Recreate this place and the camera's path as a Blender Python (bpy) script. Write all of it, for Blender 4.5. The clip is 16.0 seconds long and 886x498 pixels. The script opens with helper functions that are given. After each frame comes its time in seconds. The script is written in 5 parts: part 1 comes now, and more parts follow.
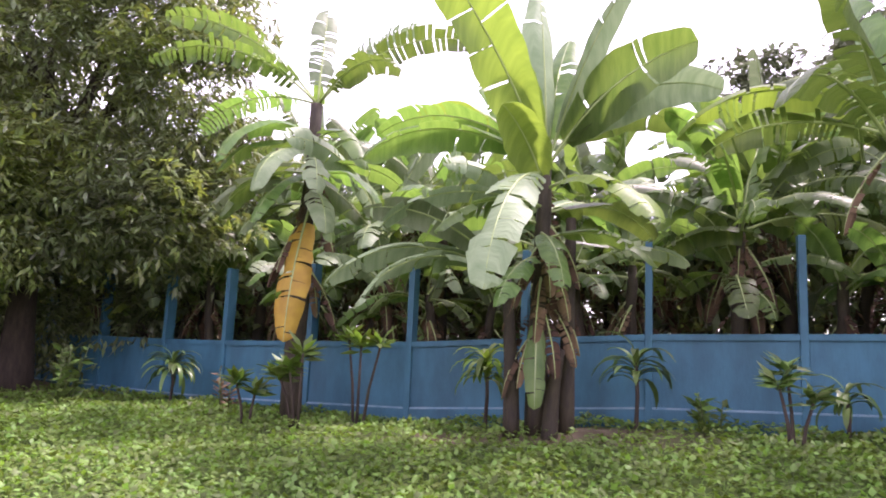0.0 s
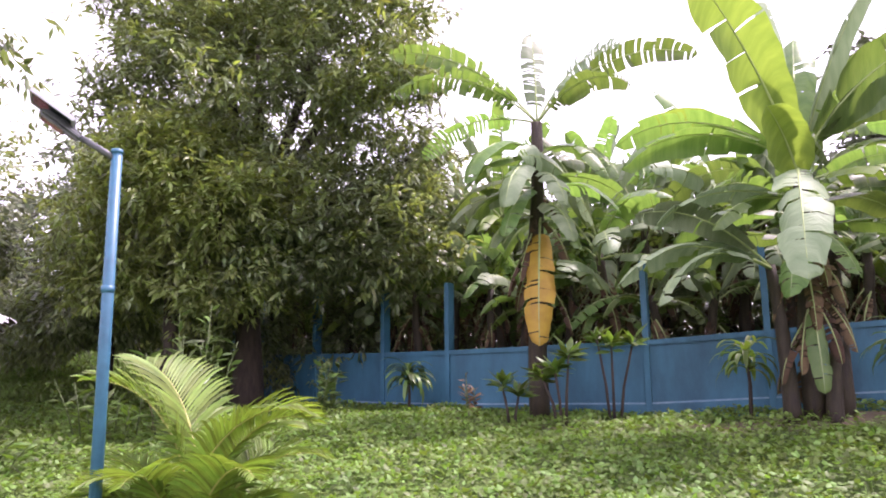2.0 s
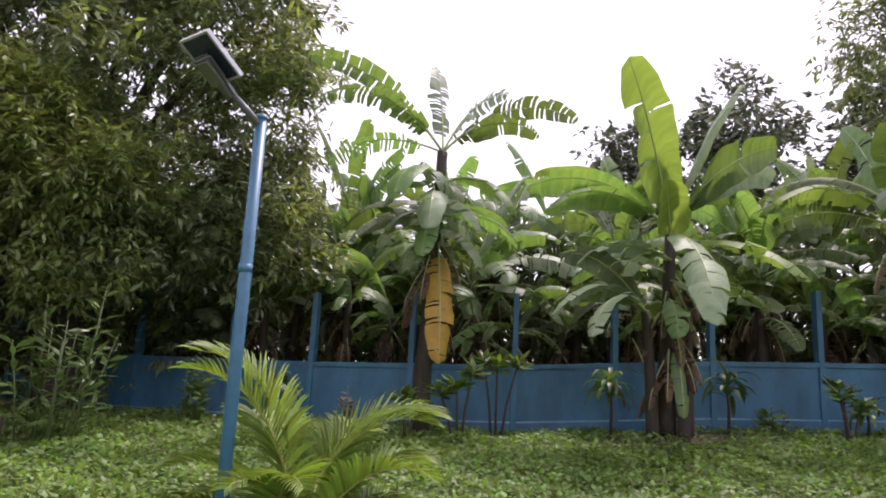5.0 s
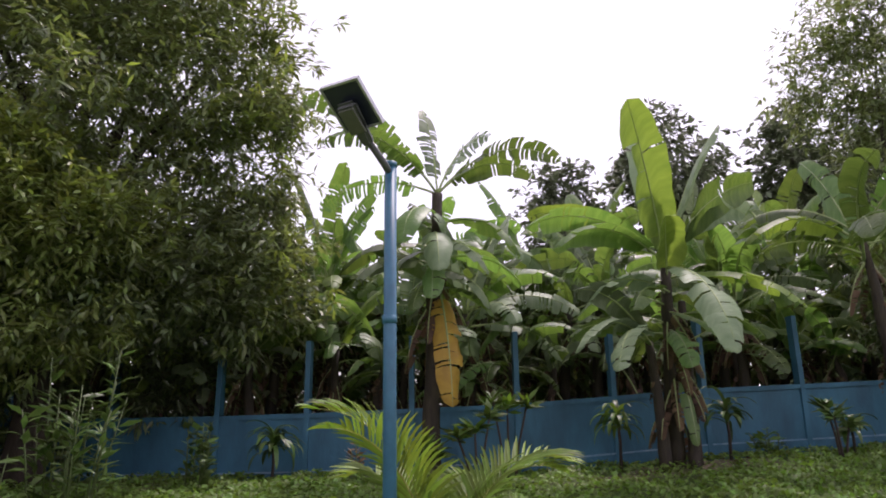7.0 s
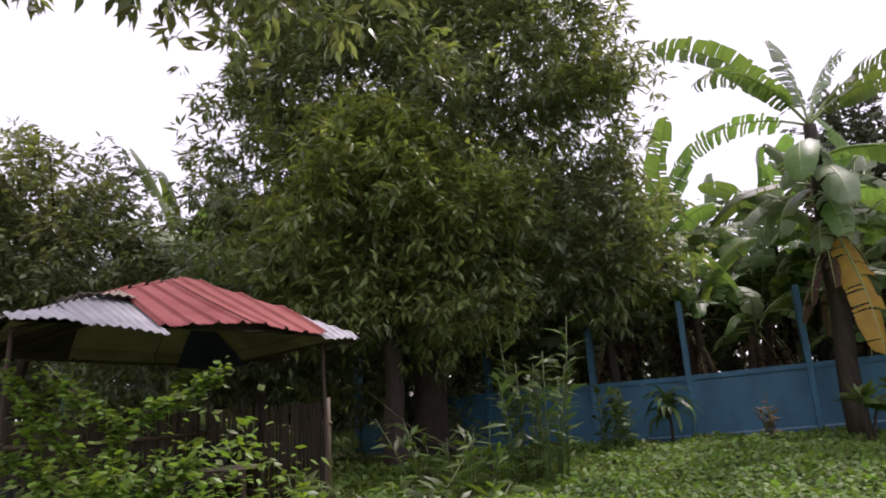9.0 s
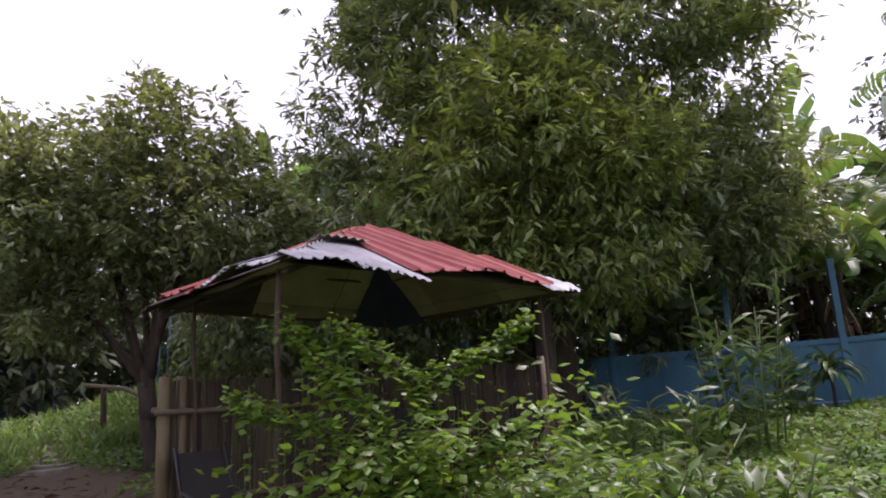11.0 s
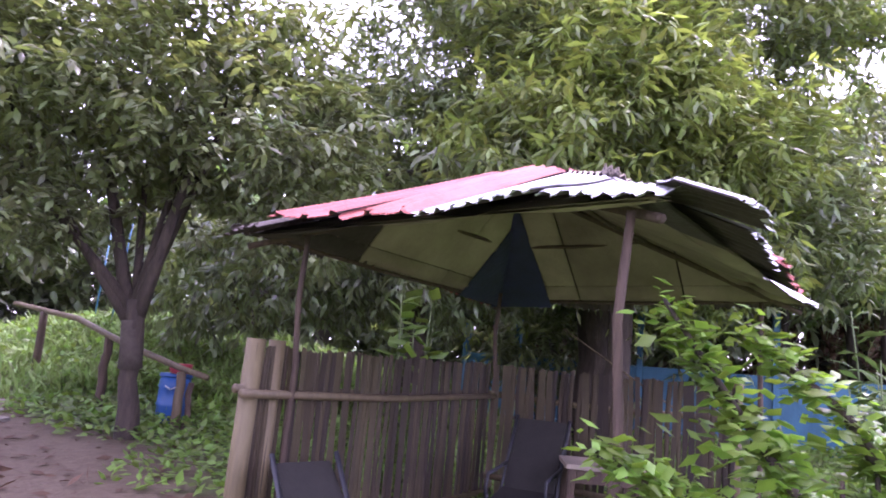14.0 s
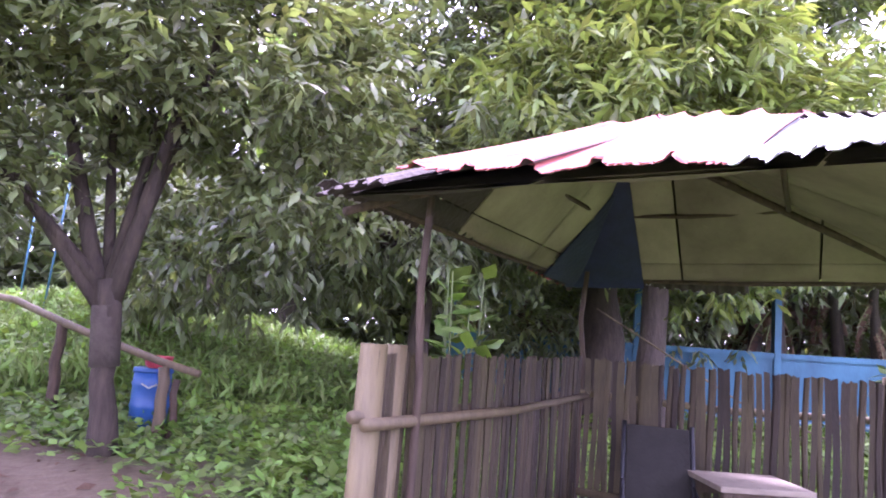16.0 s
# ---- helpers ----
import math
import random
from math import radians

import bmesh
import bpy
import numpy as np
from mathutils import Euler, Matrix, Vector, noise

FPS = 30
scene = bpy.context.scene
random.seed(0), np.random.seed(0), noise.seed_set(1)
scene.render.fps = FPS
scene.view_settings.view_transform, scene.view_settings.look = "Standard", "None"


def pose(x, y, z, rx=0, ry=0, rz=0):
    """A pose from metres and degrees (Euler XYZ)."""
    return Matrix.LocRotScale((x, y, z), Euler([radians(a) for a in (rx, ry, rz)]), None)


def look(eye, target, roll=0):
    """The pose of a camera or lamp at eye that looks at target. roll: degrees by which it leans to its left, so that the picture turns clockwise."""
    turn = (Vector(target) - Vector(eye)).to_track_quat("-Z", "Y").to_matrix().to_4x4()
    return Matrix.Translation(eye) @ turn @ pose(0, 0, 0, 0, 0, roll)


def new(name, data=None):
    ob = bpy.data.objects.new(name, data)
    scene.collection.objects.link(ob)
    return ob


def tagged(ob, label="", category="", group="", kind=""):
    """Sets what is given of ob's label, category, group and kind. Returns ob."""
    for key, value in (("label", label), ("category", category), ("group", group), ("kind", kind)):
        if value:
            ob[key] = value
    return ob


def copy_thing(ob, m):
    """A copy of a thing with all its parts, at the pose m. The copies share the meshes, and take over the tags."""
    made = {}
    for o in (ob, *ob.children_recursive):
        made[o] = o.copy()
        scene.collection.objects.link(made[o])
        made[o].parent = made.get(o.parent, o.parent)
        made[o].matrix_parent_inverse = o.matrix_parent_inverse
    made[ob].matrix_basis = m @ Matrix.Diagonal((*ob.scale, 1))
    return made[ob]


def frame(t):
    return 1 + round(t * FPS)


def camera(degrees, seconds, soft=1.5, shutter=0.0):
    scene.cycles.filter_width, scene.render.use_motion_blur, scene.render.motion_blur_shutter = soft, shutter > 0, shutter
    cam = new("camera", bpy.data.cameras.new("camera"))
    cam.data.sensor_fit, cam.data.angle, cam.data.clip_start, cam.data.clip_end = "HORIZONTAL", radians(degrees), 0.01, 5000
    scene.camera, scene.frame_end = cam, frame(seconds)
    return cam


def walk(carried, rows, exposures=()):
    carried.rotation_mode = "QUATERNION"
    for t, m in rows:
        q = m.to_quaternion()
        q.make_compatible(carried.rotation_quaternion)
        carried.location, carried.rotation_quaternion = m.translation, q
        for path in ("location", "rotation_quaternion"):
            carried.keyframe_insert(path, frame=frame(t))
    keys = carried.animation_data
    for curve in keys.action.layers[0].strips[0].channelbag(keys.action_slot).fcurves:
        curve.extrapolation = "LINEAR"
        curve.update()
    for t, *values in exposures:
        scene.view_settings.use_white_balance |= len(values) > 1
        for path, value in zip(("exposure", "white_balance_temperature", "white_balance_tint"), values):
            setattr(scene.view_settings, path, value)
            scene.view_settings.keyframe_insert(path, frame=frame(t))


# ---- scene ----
cam = camera(66.0, 16.0, 1.9)
PATH = [
    (0, (0.73, -0.877, 1.576), (0.509, 1.091, 1.854), 2.6),
    (0.5, (0.104, -1.075, 1.513), (-0.095, 0.883, 1.871), 2.2),
    (1, (-0.663, -1.449, 1.435), (-1.005, 0.499, 1.732), 2.6),
    (1.5, (-1.12, -1.504, 1.405), (-1.54, 0.431, 1.688), 0.9),
    (2, (-1.698, -1.898, 1.376), (-2.109, 0.034, 1.687), -0.5),
    (2.5, (-2.198, -2.088, 1.405), (-2.428, -0.115, 1.637), -1.3),
    (3, (-2.678, -2.064, 1.319), (-2.805, -0.091, 1.624), -3.5),
    (3.5, (-3.035, -2.144, 1.228), (-3.147, -0.179, 1.581), -2.3),
    (3.7, (-3.285, -2.161, 1.234), (-3.293, -0.193, 1.589), -1.7),
    (6, (-5.35, -1.947, 1.205), (-4.823, -0.075, 1.67), 1.8),
    (6.5, (-5.635, -1.749, 1.205), (-5.025, 0.083, 1.728), -1.1),
    (7, (-6.02, -1.707, 1.228), (-5.381, 0.12, 1.733), -0.7),
    (7.5, (-6.651, -1.562, 1.255), (-6.067, 0.284, 1.757), -0.7),
    (8, (-7.414, -1.508, 0.975), (-7.058, 0.356, 1.608), -3.9),
    (8.5, (-7.867, -1.194, 1.079), (-7.76, 0.723, 1.64), -3.2),
    (9, (-8.424, -0.995, 1.067), (-8.39, 0.947, 1.545), -3.7),
    (9.5, (-9.001, -0.749, 1.162), (-9.039, 1.167, 1.733), -4.4),
    (10, (-9.518, -0.63, 1.165), (-9.561, 1.305, 1.671), -5.4),
    (10.2, (-9.687, -0.563, 1.105), (-9.735, 1.388, 1.543), -5.6),
    (12.3, (-11.364, 0.427, 1.253), (-11.237, 2.392, 1.605), 2.5),
    (12.5, (-11.51, 0.569, 1.286), (-11.362, 2.538, 1.6), 3.0),
    (13, (-11.771, 0.819, 1.306), (-11.617, 2.79, 1.602), 3.8),
    (13.5, (-11.979, 1.225, 1.319), (-11.802, 3.187, 1.665), 4.6),
    (14, (-12.245, 1.6, 1.33), (-11.985, 3.559, 1.637), 5.2),
    (14.5, (-12.436, 1.841, 1.331), (-12.005, 3.777, 1.587), 4.6),
    (15, (-12.672, 2.236, 1.371), (-12.212, 4.159, 1.669), 4.0),
    (15.5, (-12.891, 2.524, 1.367), (-12.377, 4.441, 1.617), 4.4),
    (16, (-13.126, 2.818, 1.395), (-12.617, 4.738, 1.634), 4.5),
]
walk(cam, [(t, look(eye, target, roll)) for t, eye, target, roll in PATH],
     exposures=[(0, 1.65, 6250, 47), (3.5, 1.45, 6200, 46), (6, 0.42, 6300, 35), (10.2, 0.32, 6250, 35), (12.5, 1.65, 5550, 58), (14, 2.35, 5500, 61), (16, 3.05, 5450, 62)])

# ---- light ----
SUN_AZ, SUN_EL = 50, 62      # degrees from +y towards +x, above the horizon
world = bpy.data.worlds.new("sky")
scene.world = world
world.use_nodes = True
wn = world.node_tree.nodes
sky = wn.new("ShaderNodeTexSky")
sky.sky_type = 'NISHITA'
sky.sun_disc = False
sky.sun_elevation = radians(SUN_EL)
sky.sun_rotation = radians(SUN_AZ)
sky.air_density = 1.2
sky.dust_density = 2.0
sky.ozone_density = 0.6
wn["Background"].inputs["Strength"].default_value = 0.15
# thin high cloud over the whole sky
cloud = wn.new("ShaderNodeMix")
cloud.data_type = 'RGBA'
cloud.inputs[0].default_value = 0.72
cloud.inputs[7].default_value = (7.0, 6.95, 6.85, 1)
world.node_tree.links.new(sky.outputs[0], cloud.inputs[6])
world.node_tree.links.new(cloud.outputs[2], wn["Background"].inputs[0])
sun = new("sun", bpy.data.lights.new("sun", "SUN"))
sun.data.energy = 2.6
sun.data.angle = radians(8)
sun.data.color = (1.0, 0.95, 0.86)
ce = math.cos(radians(SUN_EL))
sun_dir = Vector((ce * math.sin(radians(SUN_AZ)), ce * math.cos(radians(SUN_AZ)), math.sin(radians(SUN_EL))))
sun.matrix_world = look(sun_dir * 60, (0, 0, 0))

# ---- materials ----
def material(name, color, rough=0.7, color2=None, scale=6.0, bump=0.0, bump_scale=60.0, metal=0.0,
             translucent=0.0, per_island=0.0, spec=0.5, detail=5.0, stretch=(1, 1, 1), trans_color=None, per_object=0.0):
    """Two-scale mottled surface; leaves add translucency and a shade that differs from leaf to leaf."""
    m = bpy.data.materials.new(name)
    m.use_nodes = True
    nt = m.node_tree
    n, l = nt.nodes, nt.links
    b = n["Principled BSDF"]
    b.inputs["Roughness"].default_value = rough
    b.inputs["Metallic"].default_value = metal
    b.inputs["Specular IOR Level"].default_value = spec
    tc = n.new("ShaderNodeTexCoord")
    mp = n.new("ShaderNodeMapping")
    mp.inputs["Scale"].default_value = stretch
    l.new(tc.outputs["Object"], mp.inputs[0])
    no = n.new("ShaderNodeTexNoise")
    no.inputs["Scale"].default_value = scale
    no.inputs["Detail"].default_value = detail
    no.inputs["Roughness"].default_value = 0.65
    l.new(mp.outputs[0], no.inputs["Vector"])
    ramp = n.new("ShaderNodeValToRGB")
    ramp.color_ramp.elements[0].position = 0.32
    ramp.color_ramp.elements[1].position = 0.68
    c2 = color2 or tuple(c * 0.7 for c in color)
    ramp.color_ramp.elements[0].color = (*c2, 1)
    ramp.color_ramp.elements[1].color = (*color, 1)
    l.new(no.outputs["Fac"], ramp.inputs[0])
    out = ramp.outputs[0]
    if per_island or per_object:
        if per_island:
            g = n.new("ShaderNodeNewGeometry")
            rnd = g.outputs["Random Per Island"]
        else:
            g = n.new("ShaderNodeObjectInfo")
            rnd = g.outputs["Random"]
        amount = per_island or per_object
        mr = n.new("ShaderNodeMapRange")
        mr.inputs["To Min"].default_value = 1 - amount
        mr.inputs["To Max"].default_value = 1 + amount
        l.new(rnd, mr.inputs[0])
        hs = n.new("ShaderNodeHueSaturation")
        l.new(mr.outputs[0], hs.inputs["Value"])
        mh = n.new("ShaderNodeMapRange")
        mh.inputs["To Min"].default_value = 0.5 - amount * 0.05
        mh.inputs["To Max"].default_value = 0.5 + amount * 0.03
        l.new(rnd, mh.inputs[0])
        l.new(mh.outputs[0], hs.inputs["Hue"])
        l.new(out, hs.inputs["Color"])
        out = hs.outputs[0]
    l.new(out, b.inputs["Base Color"])
    if bump:
        nb = n.new("ShaderNodeTexNoise")
        nb.inputs["Scale"].default_value = bump_scale
        nb.inputs["Detail"].default_value = 4
        l.new(mp.outputs[0], nb.inputs["Vector"])
        bp = n.new("ShaderNodeBump")
        bp.inputs["Strength"].default_value = bump
        bp.inputs["Distance"].default_value = 0.02
        l.new(nb.outputs["Fac"], bp.inputs["Height"])
        l.new(bp.outputs[0], b.inputs["Normal"])
    if translucent:
        tr = n.new("ShaderNodeBsdfTranslucent")
        if trans_color:
            mx = n.new("ShaderNodeMix")
            mx.data_type = 'RGBA'
            mx.blend_type = 'MULTIPLY'
            mx.inputs[0].default_value = 1.0
            l.new(out, mx.inputs[6])
            mx.inputs[7].default_value = (*trans_color, 1)
            l.new(mx.outputs[2], tr.inputs[0])
        else:
            l.new(out, tr.inputs[0])
        ms = n.new("ShaderNodeMixShader")
        ms.inputs[0].default_value = translucent
        l.new(b.outputs[0], ms.inputs[1])
        l.new(tr.outputs[0], ms.inputs[2])
        l.new(ms.outputs[0], n["Material Output"].inputs[0])
    return m

YG = (2.2, 2.2, 0.9)
M_BANANA = material("banana_leaf", (0.137, 0.213, 0.0675), 0.38, (0.0735, 0.141, 0.0378), 2.0, 0.5, 12, translucent=0.42, per_object=0.45, trans_color=(1.7, 1.75, 0.85), stretch=(6, 0.7, 0.7))
M_BANANA_PALE = material("banana_leaf_pale", (0.25, 0.32, 0.18), 0.5, (0.15, 0.225, 0.105), 2.0, 0.5, 12, translucent=0.3, per_object=0.3, stretch=(6, 0.7, 0.7))
M_BANANA_YELLOW = material("banana_leaf_yellow", (0.52, 0.34, 0.04), 0.6, (0.38, 0.22, 0.03), 4, 0.3, 40, translucent=0.3)
M_BANANA_LIME = material("banana_leaf_lime", (0.20, 0.29, 0.065), 0.42, (0.13, 0.21, 0.045), 2.0, 0.5, 12, translucent=0.45, trans_color=(1.6, 1.6, 0.8), per_object=0.2, stretch=(6, 0.7, 0.7))
M_BANANA_DRY = material("banana_leaf_dry", (0.16, 0.10, 0.055), 0.9, (0.07, 0.042, 0.026), 7, 0.5, 50, translucent=0.15, per_object=0.4)
M_RIB = material("banana_midrib", (0.34, 0.42, 0.17), 0.5, (0.26, 0.34, 0.12), 5)
M_STEM = material("banana_stem", (0.051, 0.039, 0.018), 0.7, (0.018, 0.012, 0.0084), 5, 0.7, 30, stretch=(3, 3, 0.6))
M_MANGO = material("mango_leaf", (0.17, 0.208, 0.108), 0.30, (0.098, 0.134, 0.062), 1.2, translucent=0.28, per_island=0.5, trans_color=YG)
M_MANGO_NEW = material("mango_leaf_new", (0.213, 0.261, 0.0844), 0.38, (0.123, 0.17, 0.0543), 1.5, translucent=0.32, per_island=0.45, trans_color=YG)
M_SMALL = material("small_tree_leaf", (0.176, 0.21, 0.103), 0.36, (0.0955, 0.126, 0.0515), 1.5, translucent=0.28, per_island=0.5, trans_color=YG)
M_FAR = material("far_tree_leaf", (0.15, 0.18, 0.10), 0.6, (0.09, 0.115, 0.06), 0.5, translucent=0.3, per_island=0.4)
M_SHRUB = material("shrub_leaf", (0.102, 0.17, 0.034), 0.45, (0.0595, 0.111, 0.0213), 4, translucent=0.3, per_island=0.4, trans_color=YG)
M_VINE = material("creeper_leaf", (0.16, 0.255, 0.04), 0.45, (0.08, 0.155, 0.024), 4, translucent=0.35, per_island=0.4, trans_color=YG)
M_SPIKE = material("strap_leaf", (0.12, 0.20, 0.045), 0.4, (0.06, 0.12, 0.025), 5, translucent=0.25, per_island=0.35)
M_PALM = material("palm_leaflet", (0.20, 0.29, 0.05), 0.55, (0.081, 0.16, 0.025), 2, translucent=0.32, per_island=0.4, trans_color=(1.7, 1.7, 0.8))
M_PALM_STALK = material("palm_stalk", (0.36, 0.36, 0.09), 0.45, (0.25, 0.26, 0.06), 4)
M_STALK = material("green_stalk", (0.10, 0.14, 0.04), 0.6, (0.06, 0.09, 0.025), 6)
M_GRASS = material("ground_leaf", (0.162, 0.255, 0.051), 0.55, (0.085, 0.162, 0.0298), 0.9, translucent=0.35, per_island=0.5, trans_color=(1.7, 1.8, 0.8))
M_BLADE = material("grass_blade", (0.20, 0.305, 0.075), 0.6, (0.12, 0.205, 0.04), 0.9, translucent=0.3, per_island=0.4)
M_BARK = material("bark", (0.065, 0.048, 0.034), 0.9, (0.028, 0.021, 0.016), 7, 0.9, 25, stretch=(2, 2, 0.5))
M_LIME = material("limewash", (0.0749, 0.0609, 0.0479), 0.95, (0.0441, 0.0336, 0.0259), 9, 0.6, 30)
M_BLUE = material("blue_wall_paint", (0.040, 0.168, 0.25), 0.6, (0.017, 0.078, 0.122), 1.5, 0.3, 40, detail=9, stretch=(1, 1, 0.35))
# paler than the wall's blue: sunlight on the plinth's top edge, painted in
M_LEDGE = material("sunlit_ledge", (0.288, 0.396, 0.468), 0.8, (0.108, 0.234, 0.342), 6, 0.3, 50)
M_BLUE_DARK = material("blue_plinth", (0.03, 0.075, 0.13), 0.75, (0.02, 0.05, 0.08), 3, 0.4, 40)
M_BLUE_POLE = material("blue_pole_paint", (0.036, 0.150, 0.232), 0.45, (0.026, 0.105, 0.17), 8)
M_RED = material("red_roof_sheet", (0.33, 0.115, 0.10), 0.7, (0.25, 0.07, 0.06), 3, 0.2, 60, per_object=0.12, spec=0.15)
M_ZINC = material("weathered_zinc", (0.52, 0.52, 0.53), 0.55, (0.34, 0.34, 0.35), 4, 0.2, 60, metal=0.2, per_object=0.12)
# dark brown that holds both rust and the shade beneath the roof
M_RUST_SHADE = material("rusty_shaded_sheet", (0.055, 0.042, 0.036), 0.85, (0.03, 0.022, 0.018), 5, 0.4, 40)
M_TAN = material("tan_roof_sheet", (0.34, 0.28, 0.22), 0.6, (0.25, 0.2, 0.15), 4, 0.2, 60)
M_LINING = material("beige_lining", (0.27, 0.232, 0.155), 0.85, (0.17, 0.142, 0.094), 2.5, 0.3, 40, per_object=0.25)
M_TARP = material("navy_tarp", (0.018, 0.024, 0.075), 0.6, (0.012, 0.016, 0.045), 6, 0.3, 30)
M_WOOD = material("weathered_timber", (0.091, 0.0595, 0.0385), 0.85, (0.042, 0.028, 0.0196), 8, 0.5, 40, stretch=(3, 3, 0.4))
M_BAMBOO = material("split_bamboo", (0.060, 0.042, 0.018), 0.7, (0.025, 0.017, 0.008), 5, 0.3, 40, per_object=0.55, stretch=(4, 4, 0.5))
M_BAMBOO_PALE = material("bamboo_pole", (0.145, 0.112, 0.054), 0.6, (0.08, 0.06, 0.03), 5, 0.3, 40, per_object=0.2, stretch=(4, 4, 0.5))
M_STONE = material("paving_stone", (0.27, 0.24, 0.20), 0.9, (0.17, 0.15, 0.12), 5, 0.6, 25, per_object=0.15)
M_DARK = material("dark_metal", (0.03, 0.032, 0.038), 0.5, (0.02, 0.021, 0.025), 8)
M_GREYCASE = material("lamp_case", (0.10, 0.105, 0.11), 0.45, (0.07, 0.072, 0.078), 8)
M_CELL = material("solar_cell", (0.03, 0.035, 0.06), 0.25, (0.02, 0.024, 0.045), 10)
M_FRAME = material("aluminium_frame", (0.55, 0.55, 0.56), 0.4, (0.45, 0.45, 0.46), 10, metal=0.6)
M_LENS = material("lamp_lens", (0.13, 0.13, 0.11), 0.25, (0.10, 0.10, 0.085), 10)
M_BARREL = material("blue_plastic", (0.025, 0.10, 0.30), 0.45, (0.02, 0.075, 0.22), 5)
M_REDPLASTIC = material("red_plastic", (0.50, 0.06, 0.08), 0.45, (0.38, 0.05, 0.06), 5)
M_BOARD = material("grey_board", (0.0208, 0.0185, 0.0143), 0.8, (0.0122, 0.0106, 0.00832), 6, 0.3, 40)
M_TABLE = material("worn_tabletop", (0.30, 0.25, 0.19), 0.7, (0.20, 0.165, 0.125), 6, 0.3, 40)


def ground_material():
    """Turf with soil showing through in patches."""
    m = material("turf", (0.095, 0.145, 0.036), 0.95, (0.06, 0.095, 0.024), 1.3, 0.9, 18, detail=9)
    n, l = m.node_tree.nodes, m.node_tree.links
    b = n["Principled BSDF"]
    old = b.inputs["Base Color"].links[0].from_socket
    at = n.new("ShaderNodeAttribute")
    at.attribute_name = "soil"
    tc = n.new("ShaderNodeTexCoord")
    no = n.new("ShaderNodeTexNoise")
    no.inputs["Scale"].default_value = 2.2
    no.inputs["Detail"].default_value = 8
    l.new(tc.outputs["Object"], no.inputs["Vector"])
    ad = n.new("ShaderNodeMath")
    ad.operation = 'ADD'
    l.new(at.outputs["Fac"], ad.inputs[0])
    l.new(no.outputs["Fac"], ad.inputs[1])
    mr = n.new("ShaderNodeMapRange")
    mr.inputs["From Min"].default_value = 0.85
    mr.inputs["From Max"].default_value = 1.1
    l.new(ad.outputs[0], mr.inputs[0])
    n2 = n.new("ShaderNodeTexNoise")
    n2.inputs["Scale"].default_value = 14
    n2.inputs["Detail"].default_value = 6
    l.new(tc.outputs["Object"], n2.inputs["Vector"])
    rp = n.new("ShaderNodeValToRGB")
    rp.color_ramp.elements[0].color = (0.075, 0.05, 0.032, 1)
    rp.color_ramp.elements[1].color = (0.15, 0.115, 0.072, 1)
    l.new(n2.outputs["Fac"], rp.inputs[0])
    mx = n.new("ShaderNodeMix")
    mx.data_type = 'RGBA'
    l.new(mr.outputs[0], mx.inputs[0])
    l.new(old, mx.inputs[6])
    l.new(rp.outputs[0], mx.inputs[7])
    l.new(mx.outputs[2], b.inputs["Base Color"])
    return m

M_TURF = ground_material()

# ---- mesh helpers ----
rng = np.random.default_rng(7)


def mesh_of(name, verts, faces, mat, smooth=False):
    me = bpy.data.meshes.new(name)
    me.from_pydata([tuple(v) for v in verts], [], [tuple(f) for f in faces])
    me.materials.append(mat)
    if smooth:
        me.polygons.foreach_set("use_smooth", [True] * len(me.polygons))
    me.update()
    return me


def part(name, data, mat=None, parent=None, label=""):
    """Links a bmesh or a mesh as one object, under a thing or a part."""
    if isinstance(data, bmesh.types.BMesh):
        me = bpy.data.meshes.new(name)
        data.to_mesh(me)
        data.free()
        data = me
    if mat and not data.materials:
        data.materials.append(mat)
    ob = new(name, data)
    if parent is not None:
        ob.parent = parent
    return tagged(ob, label)


def empty(name, at, label, category, group="", kind="", rz=0.0):
    e = new(name)
    e.empty_display_size = 0.1
    e.matrix_basis = pose(*at, 0, 0, rz)
    return tagged(e, label, category, group, kind)


def tube(points, radii, sides=8, mat=None, name="tube", cap=True):
    """A tapered tube along points, as mesh."""
    pts = [Vector(p) for p in points]
    verts, faces = [], []
    for i, p in enumerate(pts):
        d = (pts[min(i + 1, len(pts) - 1)] - pts[max(i - 1, 0)]).normalized()
        a = Vector((0, 0, 1)) if abs(d.z) < 0.9 else Vector((1, 0, 0))
        u = d.cross(a).normalized()
        v = d.cross(u)
        for k in range(sides):
            w = 2 * math.pi * k / sides
            verts.append(p + (u * math.cos(w) + v * math.sin(w)) * radii[i])
    for i in range(len(pts) - 1):
        for k in range(sides):
            k2 = (k + 1) % sides
            faces.append((i * sides + k, i * sides + k2, (i + 1) * sides + k2, (i + 1) * sides + k))
    if cap:
        faces.append(tuple(range(sides))[::-1])
        faces.append(tuple((len(pts) - 1) * sides + k for k in range(sides)))
    return mesh_of(name, verts, faces, mat, sides > 5)


def box(size, at=(0, 0, 0), bevel=0.008, rz=0.0):
    bm = bmesh.new()
    bmesh.ops.create_cube(bm, size=1.0, matrix=pose(*at, 0, 0, rz) @ Matrix.Diagonal((*size, 1)))
    if bevel:
        bmesh.ops.bevel(bm, geom=bm.edges[:], offset=bevel, segments=2, affect='EDGES', profile=0.6)
    return bm


